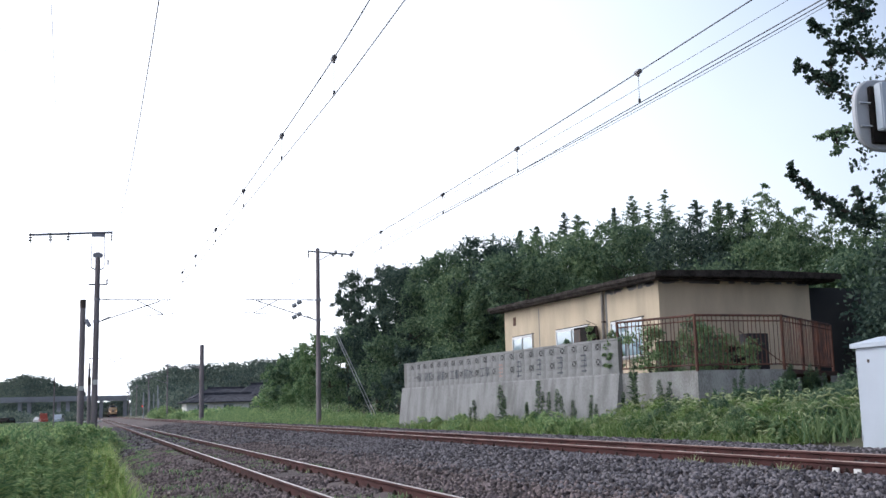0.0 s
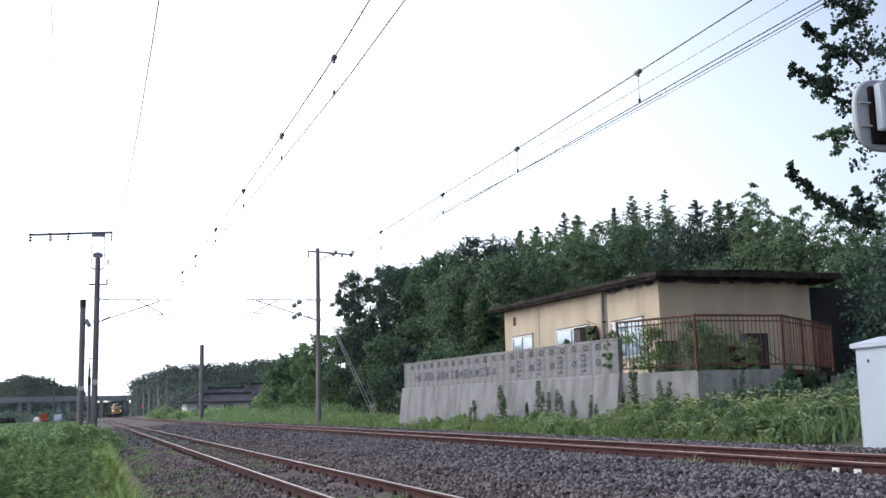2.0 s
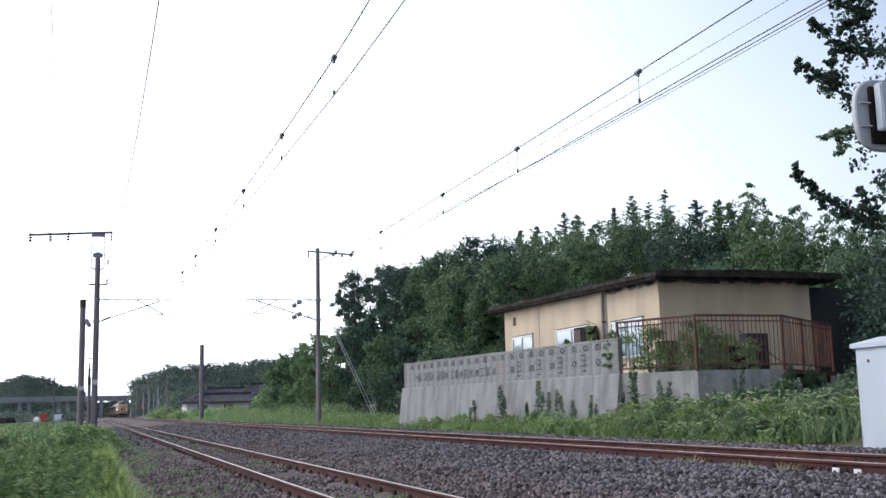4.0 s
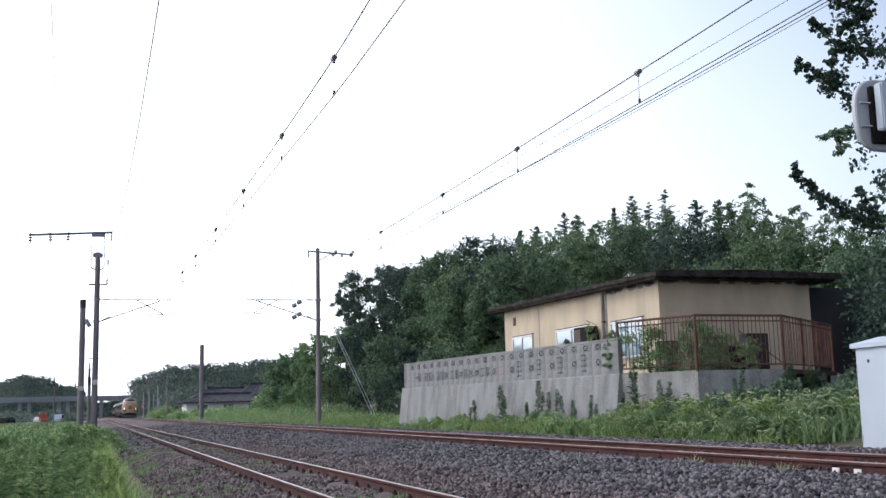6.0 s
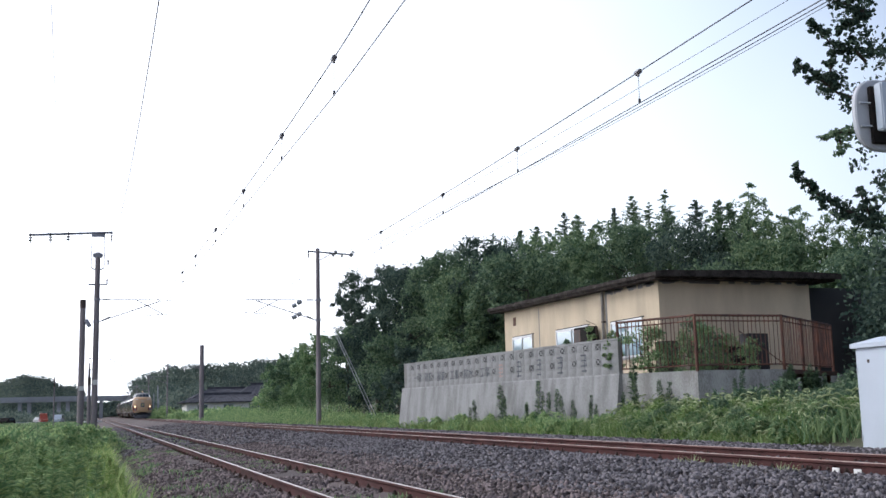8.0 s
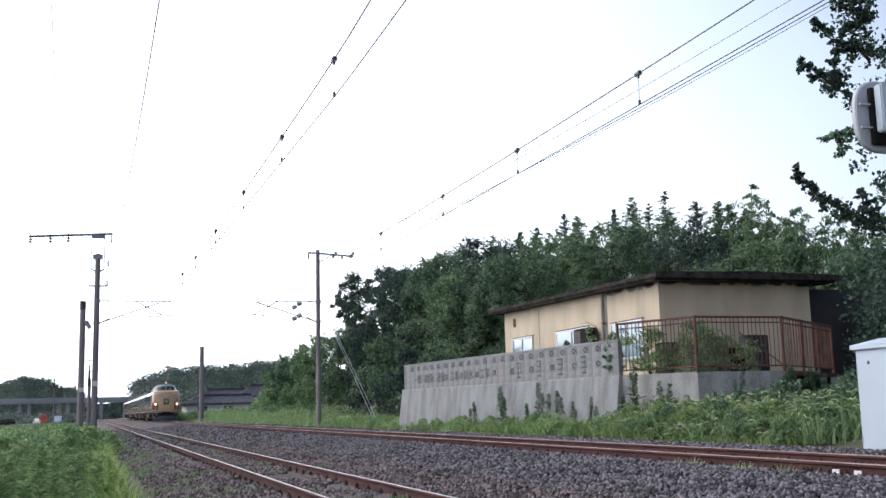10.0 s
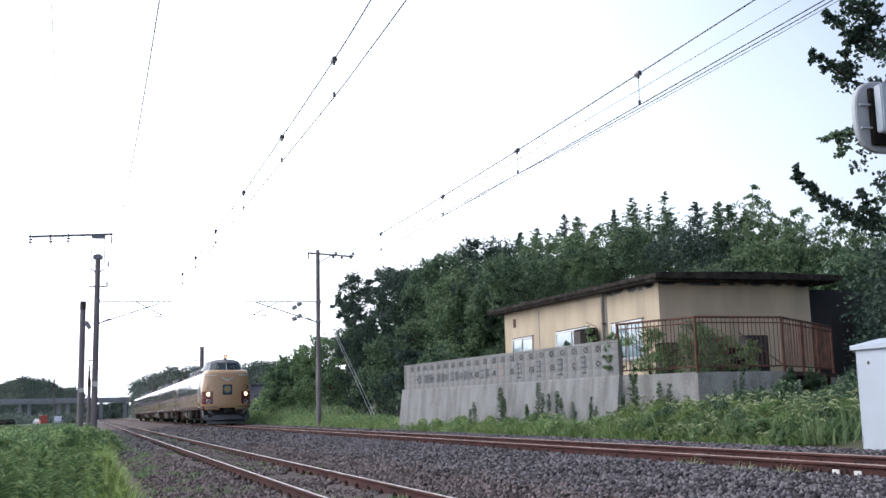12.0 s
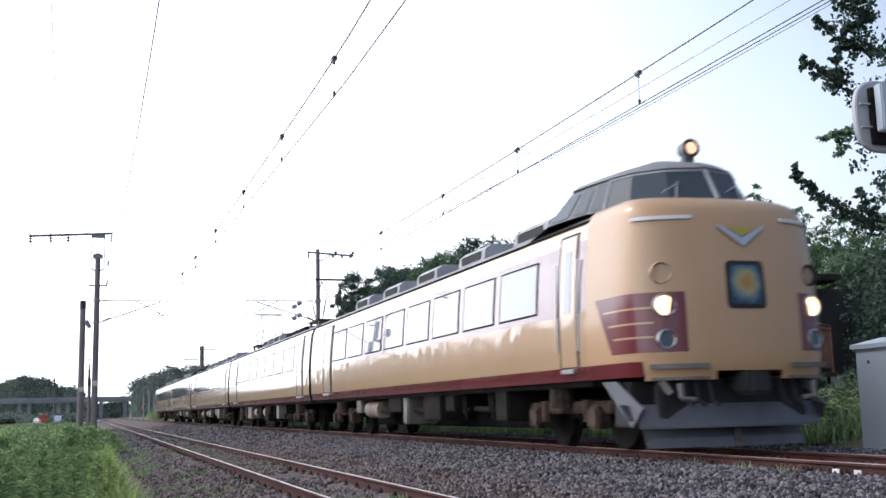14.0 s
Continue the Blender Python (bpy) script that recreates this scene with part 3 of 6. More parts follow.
def tall_weed(x, y, h, seed, leafmat, proto={}):
    """A goldenrod-like stalk with narrow leaves all the way up."""
    key = (seed % 5, leafmat)
    if key not in proto:
        rg = np.random.default_rng(seed % 5 + 40)
        t = thing("tall_weed", x, y, ground_z(x) - 0.03, "tall green weed with narrow leaves up its stalk", "weed", "tall weeds")
        bm = bmesh.new()
        lx, ly = rg.normal() * 0.06, rg.normal() * 0.06
        rod(bm, (0, 0, 0), (lx, ly, 1.0), 0.008, 0.004, 5)
        part("stalk", bm, "weed", t)
        k = 340
        u = 0.08 + 0.88 * rg.random(k)
        a = rg.random(k) * 6.283
        L = 0.16 * (1.1 - 0.72 * u)
        p = np.stack([lx * u, ly * u, u], 1)
        ax = np.stack([np.cos(a), np.sin(a), 0.35 + 0.3 * rg.random(k)], 1)
        sd = np.stack([-np.sin(a), np.cos(a), rg.normal(size=k) * 0.3], 1)
        tip = p + ax * L[:, None]
        tip[:, 2] -= L * 0.2
        mid_ = p + ax * L[:, None] * 0.5
        v = np.stack([p, mid_ + sd * 0.0095, tip, mid_ - sd * 0.0095], 1).reshape(-1, 3)
        raw("leaves", v, np.arange(k * 4).reshape(k, 4), leafmat, t)
        t.scale = (h, h, h)
        proto[key] = t
        return t
    c = copy_thing(proto[key], pose(x, y, ground_z(x) - 0.03, 0, 0, (seed * 77) % 360))
    c.scale = (h * (0.8 + 0.04 * (seed % 9)), h * (0.8 + 0.04 * (seed % 7)), h)
    return c


# ---- the train ----
HALF = [(1.42, 0.98), (1.465, 1.20), (1.473, 1.5), (1.473, 1.95), (1.455, 2.3), (1.415, 2.75), (1.375, 3.05), (1.29, 3.22), (1.10, 3.36), (0.75, 3.45), (0.35, 3.49), (0.0, 3.50)]


def half_at(z):
    zs = [q for _, q in HALF[:8]]
    return float(np.interp(z, zs, [p for p, _ in HALF[:8]]))


def shell(z0, z1, y0, y1, out=0.0, side=0, n=2, steps=1):
    """A strip of the car's side between two heights; side 0: both joined over nothing, -1 or 1: one side."""
    zs = sorted({z0, z1, *[q for _, q in HALF[:8] if z0 < q < z1]})
    return loft([[(side * (half_at(z) + out), y, z) for z in zs] for y in np.linspace(y0, y1, steps + 1)])


def side_panel(name, z0, z1, y0, y1, out, side, material, parent, label=""):
    """A thin plate that follows the side's curve, with a turned edge."""
    zs = sorted({z0, z1, *[q for _, q in HALF[:8] if z0 < q < z1]})
    rings = []
    for y, o in ((y0, 0.0), (y0, out), (y1, out), (y1, 0.0)):
        rings.append([(side * (half_at(zs[0]) - 0.002), y, zs[0])] + [(side * (half_at(z) + o), y, z) for z in zs] + [(side * (half_at(zs[-1]) - 0.002), y, zs[-1])])
    return part(name, loft(rings), material, parent, label)


# plan of the nose: half width and distance behind the tip
PLAN = [(0.0, 0.0), (0.35, 0.012), (0.70, 0.055), (0.95, 0.12), (1.14, 0.20), (1.29, 0.30), (1.40, 0.42), (1.455, 0.56), (1.472, 0.75), (1.473, 1.10), (1.473, 1.7)]
ARC = [0.0]
for (a0, b0), (a1, b1) in zip(PLAN, PLAN[1:]):
    ARC.append(ARC[-1] + math.hypot(a1 - a0, b1 - b0))


def nose(u, z, out=0.0):
    """Point on the nose at arc length u from its middle (signed) and height z, raised by out."""
    s, a = (1 if u >= 0 else -1), abs(u)
    x, y = float(np.interp(a, ARC, [p[0] for p in PLAN])), float(np.interp(a, ARC, [p[1] for p in PLAN]))
    x2, y2 = float(np.interp(a + 0.05, ARC, [p[0] for p in PLAN])), float(np.interp(a + 0.05, ARC, [p[1] for p in PLAN]))
    back = float(np.interp(z, [0.9, 1.1, 1.7, 2.4, 2.9, 3.08, 3.18, 3.26, 3.32, 3.355], [0.05, 0.0, 0.0, 0.03, 0.08, 0.12, 0.17, 0.25, 0.36, 0.50]))
    k = half_at(min(z, 3.05)) / 1.473 * float(np.interp(z, [3.0, 3.15, 3.26, 3.32, 3.355], [1.0, 0.99, 0.955, 0.91, 0.86]))
    n = Vector((y2 - y, -(x2 - x))).normalized() if a < ARC[-1] - 0.06 else Vector((1, 0))
    w = max(0.0, 1 - y / 1.7)
    return Vector((s * (x * k + n.x * out), y + back * w + n.y * out, z))


def nose_patch(name, u0, u1, z0, z1, out, material, parent, label="", nu=10, nz=5, skew=0.0):
    us, zs = np.linspace(u0, u1, nu + 1), np.linspace(z0, z1, nz + 1)
    rings = []
    for j, z in enumerate(zs):
        f = (z - z0) / (z1 - z0)
        row = [nose(u0 + skew * f + (u1 - u0 - skew * f) * i / nu, z, out) for i in range(nu + 1)]
        rings.append([nose(u0 + skew * f, z, -0.004)] + row + [nose(u1, z, -0.004)])
    edge0 = [nose(u0 + (u1 - u0) * min(max(i - 1, 0), nu) / nu, z0, -0.004) for i in range(nu + 3)]
    edge1 = [nose(u0 + skew + (u1 - u0 - skew) * min(max(i - 1, 0), nu) / nu, z1, -0.004) for i in range(nu + 3)]
    return smooth(part(name, loft([edge0] + rings + [edge1]), material, parent, label), 50)


def round_patch(name, u, z, hw, hh, r, out, material, parent, label=""):
    """A plate with rounded corners that follows the nose."""
    pts = []
    for cx, cz, a0 in ((hw - r, hh - r, 0), (-hw + r, hh - r, 90), (-hw + r, -hh + r, 180), (hw - r, -hh + r, 270)):
        for k in range(6):
            a = radians(a0 + 18 * k)
            pts.append((u + cx + r * math.cos(a), z + cz + r * math.sin(a)))
    rings = [[nose(p[0], p[1], o) for p in pts] for o in (-0.004, out)]
    mid = [nose(u + (p[0] - u) * 0.5, z + (p[1] - z) * 0.5, out) for p in pts]
    bm = loft(rings + [mid], closed=True)
    bm.faces.new([bm.verts.new(q) for q in mid])
    bmesh.ops.remove_doubles(bm, verts=bm.verts, dist=1e-5)
    bmesh.ops.recalc_face_normals(bm, faces=bm.faces)
    return smooth(part(name, bm, material, parent, label), 50)


def lamp_disc(name, u, z, r, out, depth, material, parent, label=""):
    c = nose(u, z, out)
    n = (nose(u, z, 0.1) - nose(u, z, 0.0)).normalized()
    n = Vector((n.x * 0.35, n.y, 0)).normalized()
    return smooth(part(name, rodm(c - n * depth, c + n * 0.01, r, r * 0.96, 24), material, parent, label))


def lamp_ring(name, u, z, r, w, out, material, parent, label=""):
    c = nose(u, z, out)
    n = (nose(u, z, 0.1) - nose(u, z, 0.0)).normalized()
    n = Vector((n.x * 0.35, n.y, 0)).normalized()
    tq = n.to_track_quat("Z", "Y")
    rings = []
    for rr, d in ((r, -0.03), (r, 0.02), (r + w * 0.5, 0.03), (r + w, 0.015), (r + w, -0.03)):
        rings.append([c + tq @ Vector((rr * math.cos(a), rr * math.sin(a), d)) for a in np.linspace(0, 2 * math.pi, 25)[:-1]])
    return smooth(part(name, loft(rings, closed=True), material, parent, label))


def bogie(parent, yc):
    b = part("bogie", boxm(-0.95, 0.95, yc - 0.25, yc + 0.25, 0.45, 0.75, 0.04), "under", parent, "dark grey bogie, underfloor shade in its colour")
    for s in (-1, 1):
        bm = bmesh.new()
        box(bm, s * 1.0 - 0.06, s * 1.0 + 0.06, yc - 1.45, yc + 1.45, 0.52, 0.70, 0.03)
        for d in (-1.05, 1.05):
            box(bm, s * 1.05 - 0.13, s * 1.05 + 0.13, yc + d - 0.17, yc + d + 0.17, 0.30, 0.62, 0.04)
            rod(bm, (s * 1.06, yc + d * 0.72, 0.40), (s * 1.06, yc + d * 0.72, 0.72), 0.09)
        rod(bm, (s * 1.12, yc, 0.6), (s * 1.12, yc, 0.98), 0.20, n=12)
        part("side_frame", bm, "shoe", b, "rust-dusted bogie side frame")
        for d in (-1.05, 1.05):
            smooth(part("wheel", rod(rodm((s * 0.535, yc + d, 0.43), (s * 0.66, yc + d, 0.43), 0.43, n=24), (s * 0.50, yc + d, 0.43), (s * 0.54, yc + d, 0.43), 0.455, n=24),
                        "under", b, "worn steel wheel"))


def underfloor(parent, y0, y1, seed):
    """Equipment boxes, tanks and pipes that hang under the floor."""
    # added dark block: closes the view beneath and stands for the shadow there
    part("underfloor_shade_block", boxm(-0.55, 0.55, y0 - 0.4, y1 + 0.4, 0.26, 0.92, 0.04), "under", parent, "added dark block along the middle for underfloor shade")
    rg = random.Random(seed)
    for s in (-1, 1):
        y = y0
        while y < y1 - 0.4:
            w = rg.choice((0.35, 0.55, 0.8, 1.1))
            k = rg.random()
            lo = rg.choice((0.32, 0.40, 0.48, 0.58))
            if k < 0.16:
                smooth(part("air_tank", rodm((s * 1.05, y, 0.66), (s * 1.05, y + w + 0.4, 0.66), 0.22, n=14), "tank", parent, "dusty tan air tank"))
                w += 0.4
            elif k < 0.62:
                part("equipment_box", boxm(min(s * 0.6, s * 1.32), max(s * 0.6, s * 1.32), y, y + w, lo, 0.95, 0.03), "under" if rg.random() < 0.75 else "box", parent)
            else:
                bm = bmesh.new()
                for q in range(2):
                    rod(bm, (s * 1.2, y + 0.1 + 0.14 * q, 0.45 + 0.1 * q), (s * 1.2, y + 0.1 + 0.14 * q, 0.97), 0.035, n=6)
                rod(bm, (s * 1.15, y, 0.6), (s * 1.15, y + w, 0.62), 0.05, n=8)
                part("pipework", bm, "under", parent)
            y += w + rg.choice((0.06, 0.12, 0.3))


def window(parent, y0, y1, z0, z1, side):
    f = side_panel("window", z0 - 0.03, z1 + 0.03, y0 - 0.045, y1 + 0.045, 0.008, side, "under", parent, "window in a thin dark rubber frame")
    side_panel("pane", z0, z1, y0, y1, 0.012, side, "carglass", f, "bright reflecting glass")


def car_door(parent, y0, y1, side, handrail=False):
    # flat near-black plate behind the door: paints the recess shade along its edges
    rec = side_panel("doorway", 1.16, 3.10, y0 - (0.06 if handrail else 0.24), y1 + (0.06 if handrail else 0.13), 0.006, side, "dark", parent, "near-black plate for the shaded doorway recess")
    d = side_panel("door", 1.18, 3.06, y0, y1, 0.012, side, "cream", parent, "cream sliding door")
    side_panel("pane", 1.95, 2.85, y0 + 0.14, y1 - 0.14, 0.018, side, "carglass", d, "narrow door window")
    part("step", boxm(min(side * 1.46, side * 1.52), max(side * 1.46, side * 1.52), y0 + 0.05, y1 - 0.05, 1.09, 1.15, 0.01), "chrome", parent, "bright step")
    if handrail:
        for y in (y0 - 0.1, y1 + 0.1):
            part("handrail", rodm((side * 1.51, y, 1.4), (side * 1.46, y, 2.7), 0.015), "chrome", parent)


def body(parent, y0, y1, length_parts):
    """The car's shell: sides in bands, roof, ends and floor."""
    zs = [q for _, q in HALF]
    for s in (-1, 1):
        for nm, a, b, m, lab in (("lower_side", 1.17, 1.92, "cream", "glossy cream lower side"), ("window_band", 1.92, 2.95, "red", "glossy dark red window band"),
                                 ("upper_side", 2.95, 3.22, "cream", "cream strip under the roof"), ("sill_band", 0.98, 1.17, "red", "dark red sill band")):
            smooth(part(nm, shell(a, b, y0, y1, 0, s, steps=4), m, parent, lab))
    ring = [(-x, z) for x, z in HALF[7:]] + [(x, z) for x, z in reversed(HALF[7:-1])]
    smooth(part("roof", loft([[(x, y, z) for x, z in ring] for y in np.linspace(y0, y1, 5)]), "troof", parent, "grey painted steel roof"))
    for s in (-1, 1):
        part("gutter", boxm(min(s * 1.27, s * 1.315), max(s * 1.27, s * 1.315), y0, y1, 3.212, 3.24, 0.006), "under", parent)
    full = [(-x, z) for x, z in HALF] + [(x, z) for x, z in reversed(HALF[:-1])]
    for y in ((y0, y1) if length_parts else (y1,)):
        bm = bmesh.new()
        bm.faces.new([bm.verts.new((x, y, z)) for x, z in full])
        r = bmesh.ops.extrude_face_region(bm, geom=bm.faces[:])
        bmesh.ops.translate(bm, verts=[v for v in r["geom"] if isinstance(v, bmesh.types.BMVert)], vec=(0, -0.02 if y == y1 else 0.02, 0))
        bmesh.ops.recalc_face_normals(bm, faces=bm.faces)
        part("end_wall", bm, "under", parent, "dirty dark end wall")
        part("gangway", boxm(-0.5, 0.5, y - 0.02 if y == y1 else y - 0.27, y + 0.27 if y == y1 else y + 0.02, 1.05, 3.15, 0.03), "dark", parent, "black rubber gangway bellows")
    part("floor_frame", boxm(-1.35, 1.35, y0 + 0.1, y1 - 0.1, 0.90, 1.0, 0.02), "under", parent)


def roof_units(parent, ys, cover="box"):
    for y in ys:
        u = part("air_conditioner", loft([[(-0.78, y, 3.40), (-0.74, y, 3.70), (-0.6, y, 3.80), (0.6, y, 3.80), (0.74, y, 3.70), (0.78, y, 3.40)],
                                          [(-0.78, y + 1.5, 3.40), (-0.74, y + 1.5, 3.70), (-0.6, y + 1.5, 3.80), (0.6, y + 1.5, 3.80), (0.74, y + 1.5, 3.70), (0.78, y + 1.5, 3.40)]],
                                         caps=True), "cooler", parent, "light grey roof cooling unit")
        part("grille", boxm(-0.772, -0.755, y + 0.2, y + 1.3, 3.52, 3.68, 0.003), "dark", u)


def pantograph(parent, yc):
    p = part("pantograph", boxm(-0.7, 0.7, yc - 0.8, yc + 0.8, 3.70, 3.76, 0.02), "iron", parent, "dark pantograph on roof insulators")
    for x in (-0.6, 0.6):
        for y in (-0.7, 0.7):
            insulator(p, (x, yc + y, 3.48), (x, yc + y, 3.72), 0.07)
    top = 5.2
    bm = bmesh.new()
    for x in (-0.45, 0.45):
        for s in (-1, 1):
            rod(bm, (x, yc + s * 0.5, 3.76), (x, yc + s * 1.15, 4.45), 0.022)
            rod(bm, (x * 0.8, yc + s * 1.15, 4.45), (x * 0.8, yc, top - 0.06), 0.016)
    part("linkage", bm, "iron", p)
    part("contact_strip", rod(rodm((-0.6, yc - 0.12, top), (0.6, yc - 0.12, top), 0.022), (-0.6, yc + 0.12, top), (0.6, yc + 0.12, top), 0.022), "iron", p)


def mid_car(y0, label, panto):
    c = thing("train_car", XF, 0, ZF, label, "train car", "train cars")
    L = 20.0
    body(c, 0, L, True)
    for s in (-1, 1):
        car_door(c, 1.2, 1.95, s)
        car_door(c, L - 2.75, L - 2.0, s)
        for k in range(7):
            window(c, 2.75 + 2.07 * k, 2.75 + 2.07 * k + 1.6, 2.05, 2.82, s)
    bogie(c, 3.0), bogie(c, L - 3.0)
    underfloor(c, 4.9, L - 4.9, int(y0))
    if panto:
        roof_units(c, (9.5, 12.5))
        pantograph(c, 3.2), pantograph(c, 16.8)
        for k in range(7):
            part("resistor_cover", boxm(-0.6, 0.6, 5.0 + k * 0.6, 5.4 + k * 0.6, 3.44, 3.72, 0.04), "under", c)
    else:
        roof_units(c, (2.5, 6.5, 10.5, 14.5))
    return c


def cab_car():
    c = thing("cab_car", XF, 0, ZF, "cream and dark red express train cab car with raised cab", "train car", "train cars")
    L = 20.95
    body(c, 1.7, L, False)
    # nose shell
    us = [-a for a in reversed(ARC)] + ARC[1:]
    zs = [1.035, 1.1, 1.28, 1.5, 1.7, 2.05, 2.4, 2.65, 2.9, 3.0, 3.08, 3.14, 3.18, 3.22, 3.26, 3.29, 3.32, 3.34, 3.355]
    nz = smooth(part("nose", loft([[nose(u, z) for u in us] for z in zs]), "nosecream", c, "glossy cream curved steel nose"), 60)
    for s in (-1, 1):
        nose_patch("nose_lip", s * 1.45, s * 0.50, 0.925, 1.04, 0.001, "nosecream", c, "cream lower lip of the nose", 14, 1)
    ring = [nose(u, 3.355) for u in us]
    back = [(p.x * 0.9, max(p.y, 2.6), 3.42) for p in ring]
    smooth(part("nose_top", loft([ring, back]), "nosecream", c, "cream deck under the cab windows"))
    for s in (-1, 1):
        # red lamp panels with three thin stripes that wrap round to the side
        a = 0.86
        pn = nose_patch("lamp_panel", s * 2.06, s * a, 1.28, 2.04, 0.006, "nosered", c, "dark red panel round the lamps", 30, 6, skew=s * 0.42)
        for k, z in enumerate((1.46, 1.64, 1.83)):
            nose_patch("stripe", s * (1.98 + 0.13 * k), s * 1.28, z, z + 0.026, 0.010, "nosecream", pn, "thin cream stripe", 24, 1)
        ul = 1.13
        h = lamp_ring("headlight", s * ul, 1.87, 0.125, 0.03, 0.01, "chrome", c, "round headlight, lit warm white")
        lamp_disc("lens", s * ul, 1.87, 0.125, 0.012, 0.03, "lampglow", h, "glowing warm lens")
        h = lamp_ring("tail_lamp", s * ul, 1.44, 0.10, 0.03, 0.01, "chrome", c, "unlit round tail lamp")
        lamp_disc("lens", s * ul, 1.44, 0.10, 0.012, 0.03, "glass", h, "dark lens")
        lamp_ring("hatch", s * 1.16, 2.29, 0.12, 0.025, 0.006, "cream" if s < 0 else "dark", c, "round capped lamp opening")
        nose_patch("marker_plate", s * 1.56, s * 0.72, 2.99, 3.04, 0.03, "plaster", c, "narrow off-white grab plate", 8, 1)
        nose_patch("step_plate", s * 1.36, s * 0.62, 1.07, 1.13, 0.06, "box", c, "grey step plate", 8, 1)
        nose_patch("step_plate", s * 1.36, s * 0.62, 0.93, 0.965, 0.05, "box", c, "grey step plate", 8, 1)
        nose_patch("sill_band", s * (ARC[-1] - 0.002), s * 1.46, 0.98, 1.17, 0.006, "nosered", c, "dark red sill band", 30, 2)
    # headboard window and winged emblem
    b = round_patch("headboard_window", 0.0, 2.13, 0.285, 0.31, 0.07, 0.014, "dark", c, "dark framed headboard window with rounded corners")
    round_patch("headboard", 0.0, 2.13, 0.23, 0.255, 0.05, 0.020, mat_headboard(), b, "blue and yellow round picture headboard")
    bm = bmesh.new()
    for s in (-1, 1):
        q = [nose(s * 0.0, 2.63, 0.02), nose(s * 0.0, 2.74, 0.02), nose(s * 0.335, 2.91, 0.02), nose(s * 0.37, 2.885, 0.02)]
        f = bm.faces.new([bm.verts.new(v) for v in q])
        r = bmesh.ops.extrude_face_region(bm, geom=[f])
        bmesh.ops.translate(bm, verts=[v for v in r["geom"] if isinstance(v, bmesh.types.BMVert)], vec=(0, -0.02, 0))
    bmesh.ops.recalc_face_normals(bm, faces=bm.faces)
    part("emblem", bm, "chrome", c, "silver winged emblem")
    bm = bmesh.new()
    bm.faces.new([bm.verts.new(nose(u, z, 0.022)) for u, z in ((-0.22, 2.885), (0.0, 2.76), (0.22, 2.885))])
    part("emblem_field", bm, mat("emblem_gold", (0.5, 0.36, 0.07), (0.4, 0.3, 0.06), 0.4, bump=0), c, "gold field of the emblem")
    # raised cab
    lo = [(0.0, 0.52), (0.62, 0.74), (1.00, 1.14), (1.14, 1.62), (1.22, 2.02), (1.28, 2.45), (1.33, 3.2)]
    hi = [(0.0, 0.82), (0.50, 0.99), (0.81, 1.34), (0.93, 1.72), (0.99, 2.05), (1.03, 2.40), (1.06, 2.75)]
    zlo, zhi = 3.34, 3.84

    def cab(i, f, o=0.0, s=1):
        x = lo[i][0] + (hi[i][0] - lo[i][0]) * f
        y = lo[i][1] + (hi[i][1] - lo[i][1]) * f
        nx, ny = ((0, -1), (0.4, -0.9), (0.8, -0.6), (0.97, -0.2))[i] if i < 4 else (1, 0)
        return Vector((s * (x + nx * o), y + ny * o, zlo + (zhi - zlo) * f + (0.03 if i > 3 else 0) * (1 - f)))
    idx = list(range(len(lo)))
    rings = []
    for f in (0, 0.5, 1.0):
        rings.append([cab(i, f, 0, -1) for i in reversed(idx)] + [cab(i, f) for i in idx[1:]])
    part("cab_frame", loft(rings), "plow", c, "grey painted cab frame")
    top = rings[-1]
    visor = [Vector((p.x * 1.03, p.y - 0.05 * max(0.0, 1 - abs(p.x)), 3.85)) for p in top]
    crown = [Vector((p.x * 0.86, p.y + 0.12 * (1 if abs(p.x) < 0.9 else 0.5), 3.955)) for p in top]
    crown2 = [Vector((p.x * 0.55, max(1.25, p.y * 0.98), 4.03)) for p in top]
    crown3 = [Vector((p.x * 0.12, max(1.5, p.y * 0.95), 4.055)) for p in top]
    smooth(part("cab_roof", loft([[p * 1.0 for p in top], visor, crown, crown2, crown3]), "troof", c, "grey cab roof"), 50)
    ex = [Vector((-1.33, 3.2, 3.36)), Vector((-1.06, 2.75, 3.84)), Vector((-0.91, 2.75, 3.955)), Vector((-0.55, 2.68, 4.03)), Vector((0, 2.6, 4.05)), Vector((0.55, 2.68, 4.03)), Vector((0.91, 2.75, 3.955)), Vector((1.06, 2.75, 3.84)), Vector((1.33, 3.2, 3.36))]
    ex2 = [Vector((x, 4.3, z)) for x, z in ((-1.2, 3.28), (-0.95, 3.42), (-0.8, 3.44), (-0.45, 3.48), (0, 3.49), (0.45, 3.48), (0.8, 3.44), (0.95, 3.42), (1.2, 3.28))]
    smooth(part("cab_roof_rear", loft([ex, ex2]), "troof", c, "grey roof slope behind the cab"), 40)
    for s in (-1, 1):
        for a, b in ((0, 3), (3, 4), (4, 5), (5, 6)):
            g0, g1 = 0.07, 0.91
            if a == 0:
                rows_ = [[cab(0, f, 0.012, s).lerp(cab(1, f, 0.012, s), 0.07), cab(1, f, 0.012, s), cab(2, f, 0.014, s), cab(2, f, 0.014, s).lerp(cab(3, f, 0.014, s), 0.93)] for f in (g0, g1)]
                nm = "windscreen"
            else:
                w = 0.12
                rows_ = [[cab(a, f, 0.012, s).lerp(cab(b, f, 0.012, s), t) for t in (w, 1 - w)] for f in (g0, 0.86 if a == 5 else g1)]
                nm = "side_window"
            part(nm, loft(rows_), "cabglass", c, "dark tinted cab glass")
